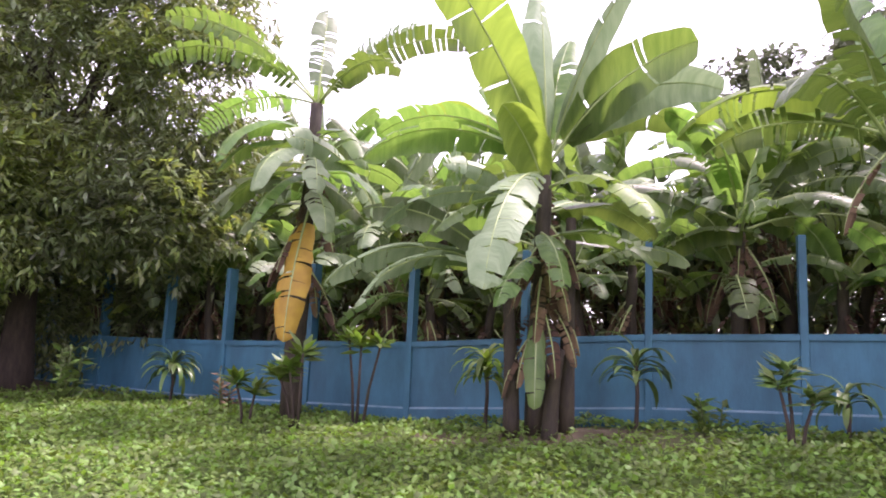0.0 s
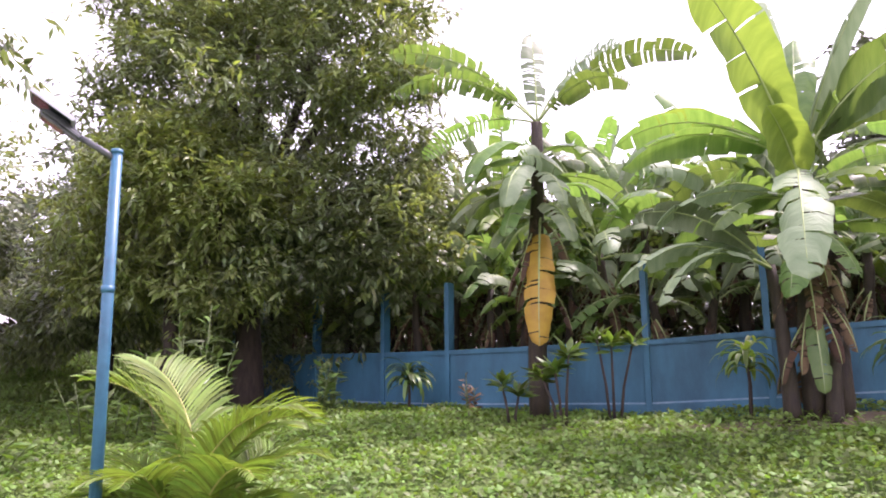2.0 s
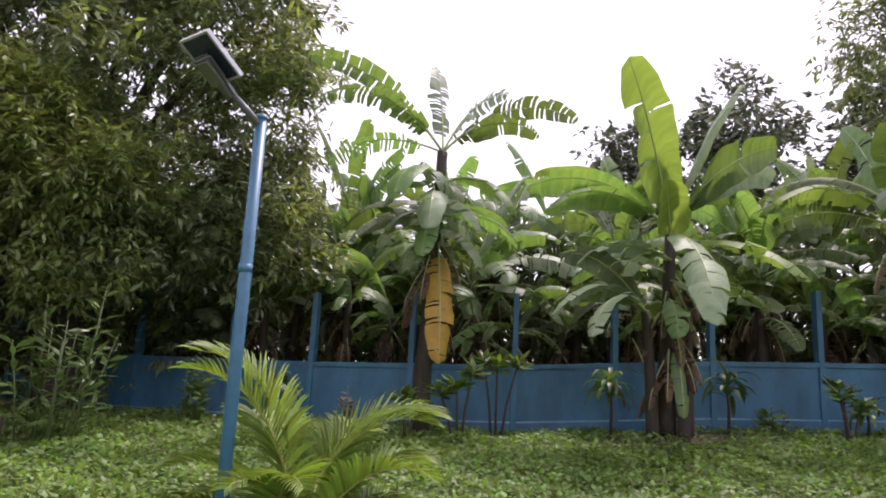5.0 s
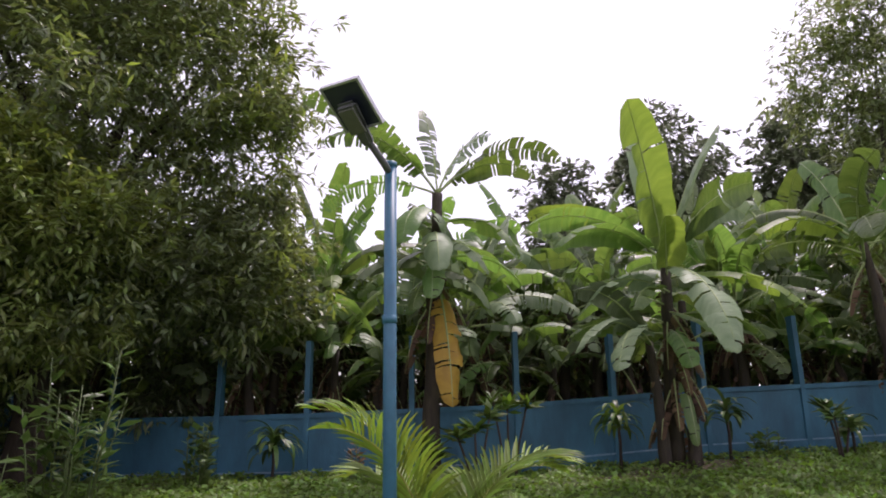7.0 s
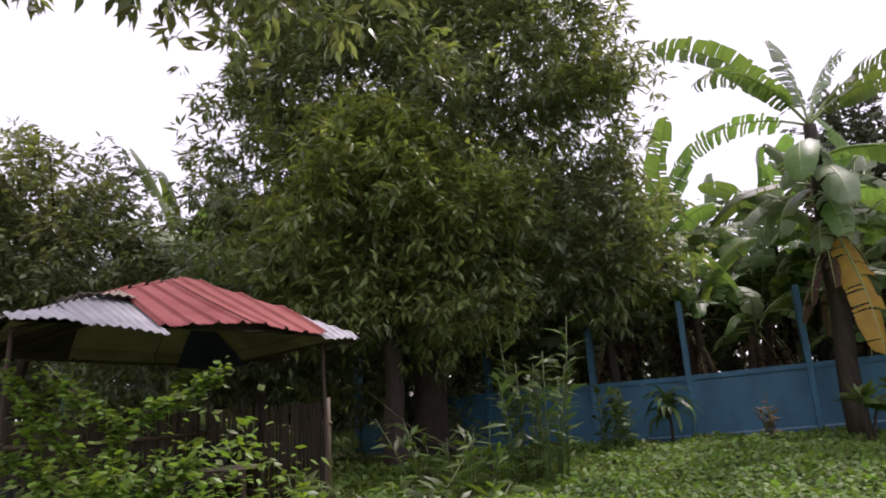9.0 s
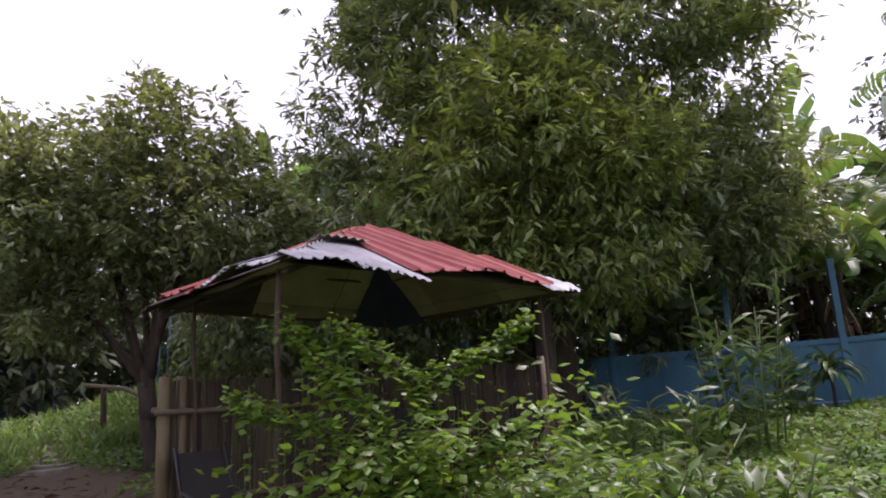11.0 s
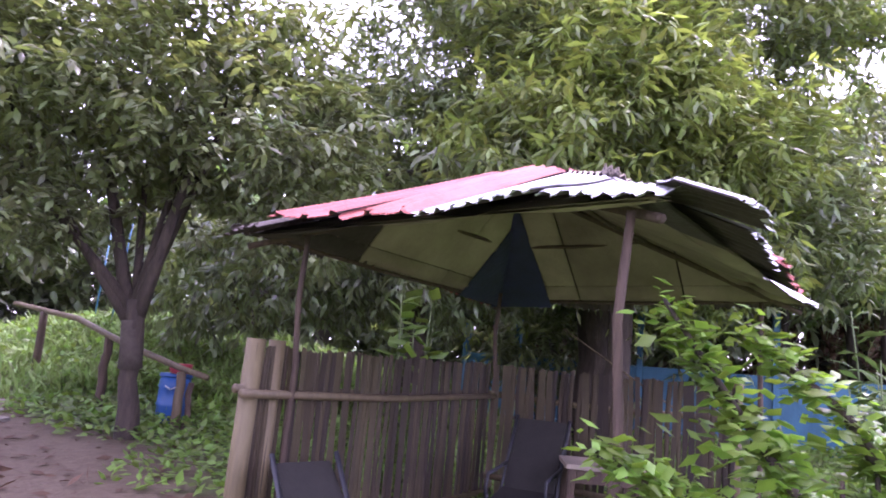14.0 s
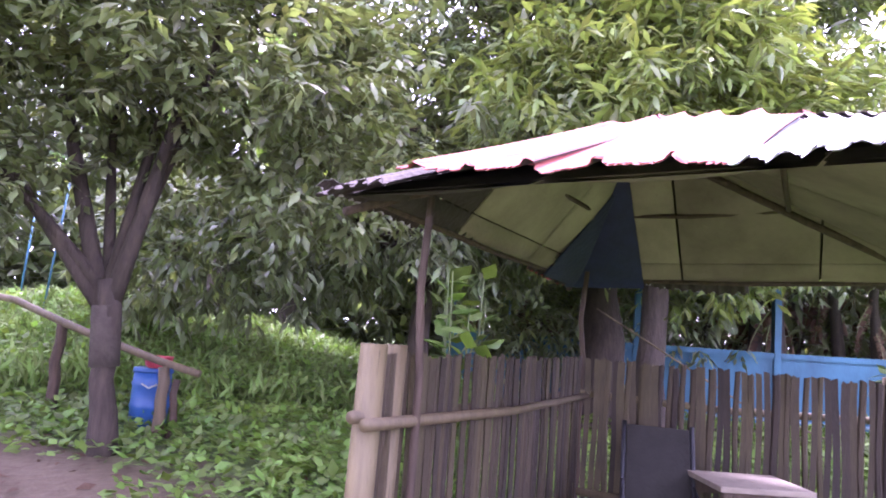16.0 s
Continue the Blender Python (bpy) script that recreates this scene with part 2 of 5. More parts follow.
def leaf_mesh(name, base, direc, length, width, mat, fold=0.18, side=None):
    """Many small folded leaves in one mesh: base points, directions, lengths and widths as arrays."""
    n = len(base)
    direc = direc / (np.linalg.norm(direc, axis=1, keepdims=True) + 1e-9)
    if side is None:
        up = np.tile((0.0, 0.0, 1.0), (n, 1)) + rng.normal(0, 0.35, (n, 3))
        side = np.cross(direc, up)
    side = side / (np.linalg.norm(side, axis=1, keepdims=True) + 1e-9)
    nor = np.cross(side, direc)
    length, width = np.broadcast_to(length, n)[:, None], np.broadcast_to(width, n)[:, None]
    mid = base + direc * length * 0.45 + nor * length * 0.06
    tip = base + direc * length - nor * length * 0.10
    v = np.stack([base, mid + side * width / 2 - nor * width * fold, tip, mid - side * width / 2 - nor * width * fold, mid], 1).reshape(-1, 3)
    i = np.arange(n)[:, None] * 5
    f = np.concatenate([i + (0, 4, 1), i + (1, 4, 2), i + (2, 4, 3), i + (3, 4, 0)])
    me = bpy.data.meshes.new(name)
    me.vertices.add(len(v))
    me.vertices.foreach_set("co", v.ravel())
    me.loops.add(f.size)
    me.loops.foreach_set("vertex_index", f.ravel().astype(np.int32))
    me.polygons.add(len(f))
    me.polygons.foreach_set("loop_start", np.arange(0, f.size, 3, dtype=np.int32))
    me.update(calc_edges=True)
    me.validate()
    me.materials.append(mat)
    return me


def whorls(centres, out, per, length, width, droop, mat, name, jitter=0.22):
    """Leaves in drooping tufts round twig ends."""
    n = len(centres)
    c = np.repeat(centres, per, 0)
    o = np.repeat(out, per, 0)
    d = rng.normal(0, 1, (n * per, 3))
    d[:, 2] *= 0.5
    d /= np.linalg.norm(d, axis=1, keepdims=True)
    d = d + o * 0.5
    d[:, 2] -= droop * rng.uniform(0.4, 1.4, n * per)
    ln = length * rng.uniform(0.65, 1.25, n * per)
    return leaf_mesh(name, c + d * 0.03 + rng.normal(0, jitter * length, c.shape), d, ln, ln * width, mat)


# ---- ground ----
def ground(x, y):
    """Height of the turf."""
    x, y = np.asarray(x, float), np.asarray(y, float)
    def step(a, b, v):
        t = np.clip((v - a) / (b - a), 0, 1)
        return t * t * (3 - 2 * t)
    z = -0.12 + 0.5 * step(1.2, 8.2, y + 0.18 * np.clip(x, -6, 8)) + 0.06 * np.clip(x + 1, 0, 6)  * step(3, 8, y)
    z = z + 0.85 * np.exp(-(((x + 14.9) / 3.4) ** 2 + ((y - 13.4) / 2.3) ** 2))
    z = z + 0.12 * np.exp(-(((x - 1.2) / 1.3) ** 2 + ((y - 7.6) / 0.8) ** 2))
    z = z + 0.03 * np.sin(x * 1.7 + 0.6) * np.sin(y * 1.4) + 0.015 * np.sin(x * 4.1) * np.sin(y * 3.7 + 1)
    return z


def soil_at(x, y):
    """How bare the soil is."""
    x, y = np.asarray(x, float), np.asarray(y, float)
    s = 0.75 * np.exp(-(((x + 13.4) / 1.9) ** 2 + ((y - 5.0) / 1.9) ** 2))
    s = s + 0.7 * np.exp(-(((x + 11.4) / 1.6) ** 2 + ((y - 5.6) / 1.5) ** 2))
    s = s + 0.85 * np.exp(-(((x - 1.2) / 2.6) ** 2 + ((y - 7.6) / 0.8) ** 2))
    s = s + 0.8 * np.exp(-(((x + 8.6) / 3.4) ** 2 + ((y - 11.3) / 2.6) ** 2))
    s = s + 0.8 * np.exp(-(((x + 15.8 + 0.52 * (y - 9)) / 0.75) ** 2 + ((y - 10) / 6.0) ** 2))
    s = s + 0.7 * np.exp(-(((x + 14.3) / 1.2) ** 2 + ((y - 7.6) / 1.2) ** 2))
    s = s + 0.5 * np.exp(-(((x + 2.3) / 0.9) ** 2 + ((y - 8.2) / 0.5) ** 2))
    return np.clip(s, 0, 1)


def build_ground():
    fine_x, fine_y = np.arange(-24, 12.01, 0.3), np.arange(-6, 20.01, 0.3)
    far = np.array([3, 8, 18, 40, 90, 200, 450, 1000, 2200])
    xs = np.concatenate([fine_x[0] - far[::-1], fine_x, fine_x[-1] + far])
    ys = np.concatenate([fine_y[0] - far[::-1], fine_y, fine_y[-1] + far])
    gx, gy = np.meshgrid(xs, ys)
    v = np.stack([gx, gy, ground(gx, gy)], -1).reshape(-1, 3)
    w = len(xs)
    f = [(j * w + i, j * w + i + 1, (j + 1) * w + i + 1, (j + 1) * w + i) for j in range(len(ys) - 1) for i in range(w - 1)]
    me = mesh_of("ground", v, f, M_TURF, True)
    me.attributes.new("soil", 'FLOAT', 'POINT').data.foreach_set("value", soil_at(gx, gy).ravel().astype(np.float32))
    tagged(part("ground", me), "green turf lawn with bare soil patches", "lawn", kind="structure")

build_ground()

# ---- blue boundary wall ----
POSTS = [(-10.1, 13.4), (-9.3, 13.0), (-7.5, 12.15), (-5.7, 11.3), (-4.25, 10.6), (-2.55, 9.95), (-0.83, 9.35), (0.85, 8.95), (2.5, 8.6),
         (4.3, 8.15), (6.1, 7.7), (8.0, 7.2), (10.0, 6.6)]


def rail_z(x):
    """Top of the wall, which climbs with the ground."""
    return float(np.interp(x, [-13.5, -5.0, -0.8, 2.5, 8], [1.42, 1.46, 1.60, 1.84, 2.05]))


def wall_piece(name, a, b, za, zb, thick, mat, parent):
    """A straight length of wall whose foot and top follow the slope; za, zb are (foot, top) at the two ends."""
    d = Vector((b[0] - a[0], b[1] - a[1], 0))
    n = Vector((-d.y, d.x, 0)).normalized() * thick / 2
    d = d.normalized() * 0.002
    bm = bmesh.new()
    vs = []
    for p, z, e in ((a, za, 1), (b, zb, -1)):
        for sgn in (-1, 1):
            for k in (0, 1):
                vs.append(bm.verts.new(Vector((p[0], p[1], z[k])) + n * sgn + d * e))
    for f in ((0, 1, 3, 2), (4, 6, 7, 5), (0, 4, 5, 1), (2, 3, 7, 6), (1, 5, 7, 3), (0, 2, 6, 4)):
        bm.faces.new([vs[i] for i in f])
    bmesh.ops.recalc_face_normals(bm, faces=bm.faces[:])
    bmesh.ops.bevel(bm, geom=bm.edges[:], offset=0.008, segments=2, affect='EDGES')
    return part(name, bm, mat, parent)


def build_wall():
    e = empty("wall_north", (0, 0, 0), "blue painted low concrete boundary wall with posts", "wall", kind="structure")
    for a, b in zip(POSTS[:-1], POSTS[1:]):
        ra, rb = rail_z(a[0]), rail_z(b[0])
        wall_piece("panel", a, b, (-0.3, ra - 0.085), (-0.3, rb - 0.085), 0.10, M_BLUE, e)
        wall_piece("coping", a, b, (ra - 0.085, ra), (rb - 0.085, rb), 0.17, M_BLUE, e)
        wall_piece("plinth", a, b, (-0.3, ra - 0.98), (-0.3, rb - 0.98), 0.17, M_BLUE, e)
        wall_piece("plinth_ledge", a, b, (ra - 0.98, ra - 0.955), (rb - 0.98, rb - 0.955), 0.17, M_LEDGE, e)
    for i, p in enumerate(POSTS):
        a, b = POSTS[max(i - 1, 0)], POSTS[min(i + 1, len(POSTS) - 1)]
        ang = math.degrees(math.atan2(b[1] - a[1], b[0] - a[0]))
        ob = part("post", box((0.095, 0.19, 3.2), bevel=0.008), M_BLUE, e)
        ob.matrix_basis = pose(p[0], p[1], rail_z(p[0]) - 0.35, 0, 0, ang)

build_wall()


# ---- bananas ----
def banana_leaf(length, width, rise, droop, torn, twist, mat, seed, name="leaf", rib=0.022, stalk=0.18):
    """A blade that leaves the crown along +x, rising by rise degrees and bending down by droop degrees on the way."""
    r = random.Random(seed)
    n = 30
    pts, ang = [Vector((0, 0, 0))], radians(rise)
    step = length / n
    for i in range(n):
        pts.append(pts[-1] + Vector((math.cos(ang), 0, math.sin(ang))) * step)
        ang -= radians(droop) / n * (0.5 + 1.0 * i / n)
    verts, faces = [], []
    wob = r.uniform(0, 6)
    for side in (-1, 1):
        shift = Vector((0, 0, 0))
        drop = 0.25
        i0 = int(n * stalk)
        for i in range(i0, n):
            cuts = torn > 0 and r.random() < torn * 1.5
            if cuts or i == i0:
                drop = 0.22 + r.uniform(-0.14, 0.45) * (1 + torn)
                gap = r.uniform(0.008, 0.035) if cuts else 0
            else:
                gap = 0
            quad = []
            for k, j in enumerate((i, i + 1)):
                t = (j - i0) / (n - i0)
                w = width * 0.45 * min(1, (math.sin(math.pi * min(1, t * 0.93 + 0.07)) ** 0.33)) * (1 + 0.05 * math.sin(9 * t + wob + side) + 0.03 * math.sin(31 * t + 2 * wob))
                if j == n:
                    w = 0.01
                d = (pts[min(j + 1, n)] - pts[max(j - 1, 0)]).normalized()
                up0 = Vector((-d.z, 0, d.x))
                p = pts[j] + d * (gap if k == 0 else 0)
                tw = radians(twist) * min(1.0, 0.3 + 1.4 * t)
                lat = (Vector((0, 1, 0)) * math.cos(tw) + up0 * math.sin(tw)) * side
                up = up0 * math.cos(tw) - Vector((0, 1, 0)) * math.sin(tw)
                rows = []
                for s in (0.0, 0.5, 1.0):
                    bend = -drop * (s ** 1.5) * w + 0.10 * w * math.sin(math.pi * s) + 0.05 * w * s * math.sin(14 * t + 3 * side + wob)
                    rows.append(p + lat * (w * s * math.cos(drop * s * 0.8)) + up * bend + d * (0.12 * w * s))
                quad.append(rows)
            base = len(verts)
            for rows in quad:
                verts.extend(rows)
            for s in range(2):
                f = (base + s, base + s + 1, base + 3 + s + 1, base + 3 + s)
                faces.append(f if side > 0 else f[::-1])
    me = mesh_of(name, verts, faces, mat, True)
    ribs = tube(pts[::3], [rib * (1 - 0.85 * i / 10) for i in range(11)], 6, M_RIB, "midrib")
    return me, ribs


LEAF_STORE = {}


def stored_leaf(kind, mat):
    """Three cuts of blade in each bearing, shared between the plants."""
    key = (kind, mat.name)
    if key not in LEAF_STORE:
        LEAF_STORE[key] = banana_leaf(*kind, mat, 17 + 31 * len(LEAF_STORE))
    return LEAF_STORE[key]


def add_leaf(plant, top, az, kind, mat=None, scale=1.0, roll=0.0, label=""):
    """az: degrees from +x."""
    blade, rib = stored_leaf(kind, mat or M_BANANA)
    ob = part("leaf", blade, None, plant, label)
    ob.matrix_basis = pose(*top, 0, 0, az) @ Matrix.Rotation(radians(roll), 4, 'X') @ Matrix.Scale(scale, 4)
    part("midrib", rib, None, ob)
    return ob


def banana_stem(plant, h, r0, r1, lean=(0, 0), seed=0):
    r = random.Random(seed)
    pts = [(lean[0] * t * t + r.uniform(-.02, .02), lean[1] * t * t + r.uniform(-.02, .02), -0.15 + (h + 0.15) * t) for t in [i / 8 for i in range(9)]]
    part("pseudostem", tube(pts, [r0 + (r1 - r0) * i / 8 + r.uniform(-.008, .008) for i in range(9)], 12, M_STEM), None, plant)
    # ragged dry sheaths hanging down the stem
    for k in range(5):
        a = r.uniform(0, 6.28)
        z = h * r.uniform(0.45, 0.98)
        t = z / h
        rr = r0 + (r1 - r0) * t + 0.03
        ln = r.uniform(0.4, 0.9) * min(1, h / 3)
        me = banana_leaf(ln, r.uniform(0.08, 0.2), -40, 60, 0.4, 0, M_BANANA_DRY, r.randint(0, 999), "dry_sheath")[0]
        ob = part("dry_sheath", me, None, plant, "withered brown sheath")
        ob.matrix_basis = pose(lean[0] * t * t + rr * 0.6 * math.cos(a), lean[1] * t * t + rr * 0.6 * math.sin(a), z, 0, 0, math.degrees(a))


KINDS = [(2.1, 0.52, 70, 70, 0.14, 55), (2.2, 0.54, 52, 95, 0.25, -25), (2.0, 0.48, 34, 95, 0.22, 20), (1.8, 0.46, 10, 80, 0.35, -15), (2.3, 0.52, 80, 40, 0.08, -60),
         (1.9, 0.46, 44, 125, 0.45, 10), (2.2, 0.52, 62, 85, 0.2, -70), (2.0, 0.5, 25, 70, 0.3, 50)]
SMALLK = [(1.4, 0.42, 70, 60, 0.05, 50), (1.5, 0.45, 45, 90, 0.1, -30), (1.3, 0.40, 25, 95, 0.15, 20), (1.2, 0.38, 5, 80, 0.2, 0)]
DRYK = (1.2, 0.26, -48, 36, 0.3, 20)


def banana(x, y, h, seed, leaves=9, size=1.0, kinds=KINDS, pale=0.2, dry=2, label="banana plant with broad green leaves", group="banana grove"):
    r = random.Random(seed)
    z = float(ground(x, y))
    p = empty("banana_plant", (x, y, z), label, "banana plant", group)
    lean = (r.uniform(-.25, .25), r.uniform(-.25, .25))
    banana_stem(p, h, 0.09 + 0.02 * h, 0.06, lean, seed)
    top = (lean[0], lean[1], h - 0.05)
    a = r.uniform(0, 360)
    for i in range(leaves):
        a += 137 + r.uniform(-20, 20)
        mat = M_BANANA_PALE if r.random() < pale else (M_BANANA_LIME if r.random() < 0.12 else M_BANANA)
        add_leaf(p, (top[0], top[1], top[2] - 0.04 * i + 0.1), a, r.choice(kinds), mat, size * r.uniform(0.8, 1.15), r.uniform(-12, 12))
    for i in range(dry):
        add_leaf(p, (top[0], top[1], h * r.uniform(0.7, 0.9)), r.uniform(0, 360), DRYK, M_BANANA_DRY, size * r.uniform(0.6, 1.0), 0, "dry brown hanging leaf")
    return p


# the grove behind the wall
def wall_y(x):
    for a, b in zip(POSTS[:-1], POSTS[1:]):
        if a[0] <= x <= b[0]:
            return a[1] + (b[1] - a[1]) * (x - a[0]) / (b[0] - a[0])
    return 8.0 if x > 0 else 16.0


def grove():
    r = random.Random(11)
    x, k = -8.4, 0
    while x < 11.5:
        for row in (0, 1, 2):
            px = x + r.uniform(-.4, .4) + row * 0.4
            py = wall_y(min(px, 9.9)) + 0.85 + row * 1.3 + r.uniform(-.3, .3)
            h = (2.1, 3.1, 3.7)[row] * r.uniform(0.85, 1.15)
            banana(px, py, h, 100 + k, 13 if row else 9, 0.9 + 0.1 * row, KINDS if row else SMALLK + KINDS[:4], 0.22, 4)
            k += 1
        x += 1.1
    for i, (px, py) in enumerate([(-13.2, 17.5), (-11.5, 17.0), (-14.8, 16.9), (-10.2, 16.5), (-16.5, 18.0), (-12.3, 19.0), (-15.2, 18.6), (-9.4, 15.6), (-13.7, 13.4), (-12.6, 14.3)]):
        banana(px, py, r.uniform(3.0, 4.0), 300 + i, 9, 1.1, KINDS, 0.2, 2)

grove()


def big_banana():
    x, y = 0.98, 7.5
    z = float(ground(x, y))
    p = empty("banana_plant", (x, y, z), "tall banana plant with a drooping torn pale leaf beside the wall", "banana plant", "banana plants in front of the wall")
    banana_stem(p, 3.2, 0.14, 0.085, (0.06, -0.1), 5)
    for k, (dx, dy, h, ln) in enumerate([(0.36, 0.0, 2.6, (0.02, 0)), (-0.28, -0.1, 1.9, (-0.12, 0)), (0.16, -0.2, 1.0, (0.1, -.05))]):
        me = tube([(dx + ln[0] * t * t, dy + ln[1] * t * t, -0.15 + (h + .15) * t) for t in [i / 6 for i in range(7)]], [0.11 - 0.008 * i for i in range(7)], 10, M_STEM)
        part("pseudostem", me, None, p)
    T = (0.06, -0.1, 3.2)
    S = (-0.40, -0.15, 1.85)
    # upright crown
    add_leaf(p, T, 222, (2.85, 0.82, 60, 26, 0.03, 48), M_BANANA_LIME, 1.0, 0, "long bright upright leaf")
    add_leaf(p, T, 105, (2.6, 0.62, 84, 12, 0.06, 25), M_BANANA_PALE, 1.0)
    add_leaf(p, T, 70, (2.3, 0.6, 80, 35, 0.05, -10), M_BANANA, 1.0)
    add_leaf(p, T, 338, (2.7, 0.5, 74, 22, 0.05, -8), M_BANANA_PALE, 1.0)
    add_leaf(p, T, 350, (2.4, 0.78, 60, 50, 0.05, -70), M_BANANA, 1.0)
    add_leaf(p, T, 12, (2.8, 0.7, 58, 78, 0.1, -55), M_BANANA_PALE, 1.0)
    add_leaf(p, T, 30, (2.5, 0.66, 58, 90, 0.1, -40), M_BANANA, 1.0)
    add_leaf(p, T, 208, (1.7, 0.5, 74, 14, 0.02, 55), M_BANANA, 0.9, 0, "dark young upright leaf")
    add_leaf(p, (0.06, -0.1, 2.9), 236, (1.45, 0.72, 56, 40, 0.02, 40), M_BANANA_LIME, 0.9)
    # folded pale leaf that hangs towards the lawn, and the yellowing one beside it
    add_leaf(p, (0.0, -0.2, 3.1), 254, (2.75, 0.64, -10, 72, 0.22, 0), M_BANANA_PALE, 1.0, 0, "pale leaf hanging folded down")
    add_leaf(p, (0.1, -0.15, 2.95), 300, (2.3, 0.6, 4, 62, 0.22, -12), M_BANANA_LIME, 0.95, 0, "yellowing torn leaf")
    # arching side leaves
    add_leaf(p, T, 168, (2.6, 0.62, 46, 84, 0.1, 35), M_BANANA, 1.0)
    add_leaf(p, T, 188, (2.5, 0.6, 34, 88, 0.12, 25), M_BANANA, 1.0)
    add_leaf(p, T, 145, (2.6, 0.62, 50, 66, 0.08, 35), M_BANANA_LIME, 1.0)
    add_leaf(p, (0, -.2, 2.7), 196, (2.2, 0.5, 16, 70, 0.15, 30), M_BANANA_PALE, 0.95)
    add_leaf(p, (0, -.1, 2.6), 55, (2.2, 0.56, 30, 75, 0.12, 30), M_BANANA, 1.0)
    # broad leaves round the middle of the stem
    for z, az, rise, droop, mat, k in ((2.7, 214, 8, 66, M_BANANA, 0.8), (2.5, 170, 22, 80, M_BANANA, 0.85), (2.3, 330, 14, 74, M_BANANA, 0.8), (2.6, 20, 26, 84, M_BANANA, 0.85),
                                       (2.2, 140, 24, 80, M_BANANA, 0.8), (2.0, 80, 20, 80, M_BANANA, 0.8), (2.4, 282, -14, 52, M_BANANA, 0.7), (2.1, 246, -8, 58, M_BANANA, 0.7)):
        add_leaf(p, (0.0, -0.1, z), az, (2.0, 0.6, rise, droop, 0.12, 15 if az > 90 and az < 270 else -15), mat, k)
    # the sucker's low leaves
    add_leaf(p, S, 200, (2.0, 0.46, 46, 66, 0.08, 35), M_BANANA_PALE, 1.0)
    add_leaf(p, S, 208, (2.4, 0.46, 24, 80, 0.14, 30), M_BANANA_PALE, 1.0)
    add_leaf(p, S, 222, (2.3, 0.52, 18, 84, 0.12, 25), M_BANANA_PALE, 1.0)
    add_leaf(p, S, 186, (1.7, 0.42, 30, 76, 0.12, 40), M_BANANA, 1.0)
    add_leaf(p, (0.36, -0.05, 1.9), 336, (1.6, 0.42, 34, 78, 0.12, -20), M_BANANA_PALE, 0.95)
    add_leaf(p, (-0.02, -.3, 1.45), 268, (1.45, 0.36, -70, 20, 0.05, 0), M_BANANA, 0.8, 0, "dark leaf hanging against the stem")
    for k, a in enumerate((30, 95, 150, 200, 235, 290, 330, 0, 260, 185, 310, 225, 280, 340)):
        add_leaf(p, (0.04, -0.05, 0.9 + 0.13 * k), a, DRYK, M_BANANA_DRY, 0.85, 0, "dry brown hanging leaf")


def tall_banana():
    x, y = -2.5, 9.0
    z = float(ground(x, y))
    p = empty("banana_plant", (x, y, z), "tallest banana plant with wind-torn leaves and one yellow leaf", "banana plant", "banana plants in front of the wall")
    banana_stem(p, 4.75, 0.16, 0.09, (0.1, -0.1), 9)
    T = (0.1, -.1, 4.75)
    add_leaf(p, T, 188, (2.9, 0.52, 52, 62, 0.4, 55), M_BANANA, 1.0)
    add_leaf(p, T, 205, (2.7, 0.5, 42, 92, 0.55, 30), M_BANANA, 1.0)
    add_leaf(p, T, 5, (3.0, 0.52, 52, 78, 0.5, -50), M_BANANA, 1.0)
    add_leaf(p, T, 35, (2.5, 0.45, 62, 45, 0.5, -50), M_BANANA_PALE, 1.0)
    add_leaf(p, T, 100, (1.9, 0.5, 82, 20, 0.4, 15), M_BANANA_PALE, 1.0)
    add_leaf(p, T, 172, (2.2, 0.5, 20, 80, 0.5, 40), M_BANANA, 1.0)
    add_leaf(p, T, 330, (1.9, 0.5, 45, 100, 0.3, -40), M_BANANA, 1.0)
    add_leaf(p, (0.05, 0, 4.3), 235, (2.0, 0.56, 10, 95, 0.1, 10), M_BANANA, 1.0)
    add_leaf(p, (0.05, 0, 4.2), 315, (1.9, 0.5, 10, 90, 0.1, -10), M_BANANA, 1.0)
    add_leaf(p, (0.05, 0, 4.0), 255, (1.8, 0.56, 0, 85, 0.1, 0), M_BANANA_PALE, 1.0)
    add_leaf(p, (0.05, 0, 3.7), 215, (1.7, 0.5, -5, 75, 0.1, 20), M_BANANA, 1.0)
    add_leaf(p, (0.05, 0, 3.4), 300, (1.5, 0.5, -5, 75, 0.1, -10), M_BANANA_PALE, 1.0)
    add_leaf(p, (0.1, -.1, 3.2), 268, (2.2, 0.54, -60, 30, 0.2, 0), M_BANANA_YELLOW, 1.0, 0, "yellow withering leaf hanging down")
    for zz, az, rise, droop, mat, k in ((4.1, 225, 4, 74, M_BANANA, 0.85), (3.9, 292, -6, 64, M_BANANA_PALE, 0.8), (3.7, 250, -18, 56, M_BANANA, 0.8), (3.6, 330, 10, 80, M_BANANA, 0.85),
                                        (3.5, 190, 14, 84, M_BANANA_PALE, 0.85), (3.2, 235, -4, 66, M_BANANA, 0.7), (3.1, 305, 0, 70, M_BANANA, 0.7), (3.8, 160, 16, 80, M_BANANA, 0.9), (3.8, 20, 16, 80, M_BANANA, 0.9)):
        add_leaf(p, (0.05, -0.03, zz), az, (2.0, 0.56, rise, droop, 0.14, 12 if 90 < az < 270 else -12), mat, k)
    for k, a in enumerate((20, 80, 140, 200, 240, 340)):
        add_leaf(p, (0.05, 0, 2.3 + 0.2 * k), a, DRYK, M_BANANA_DRY, 0.95, 0, "dry brown hanging leaf")

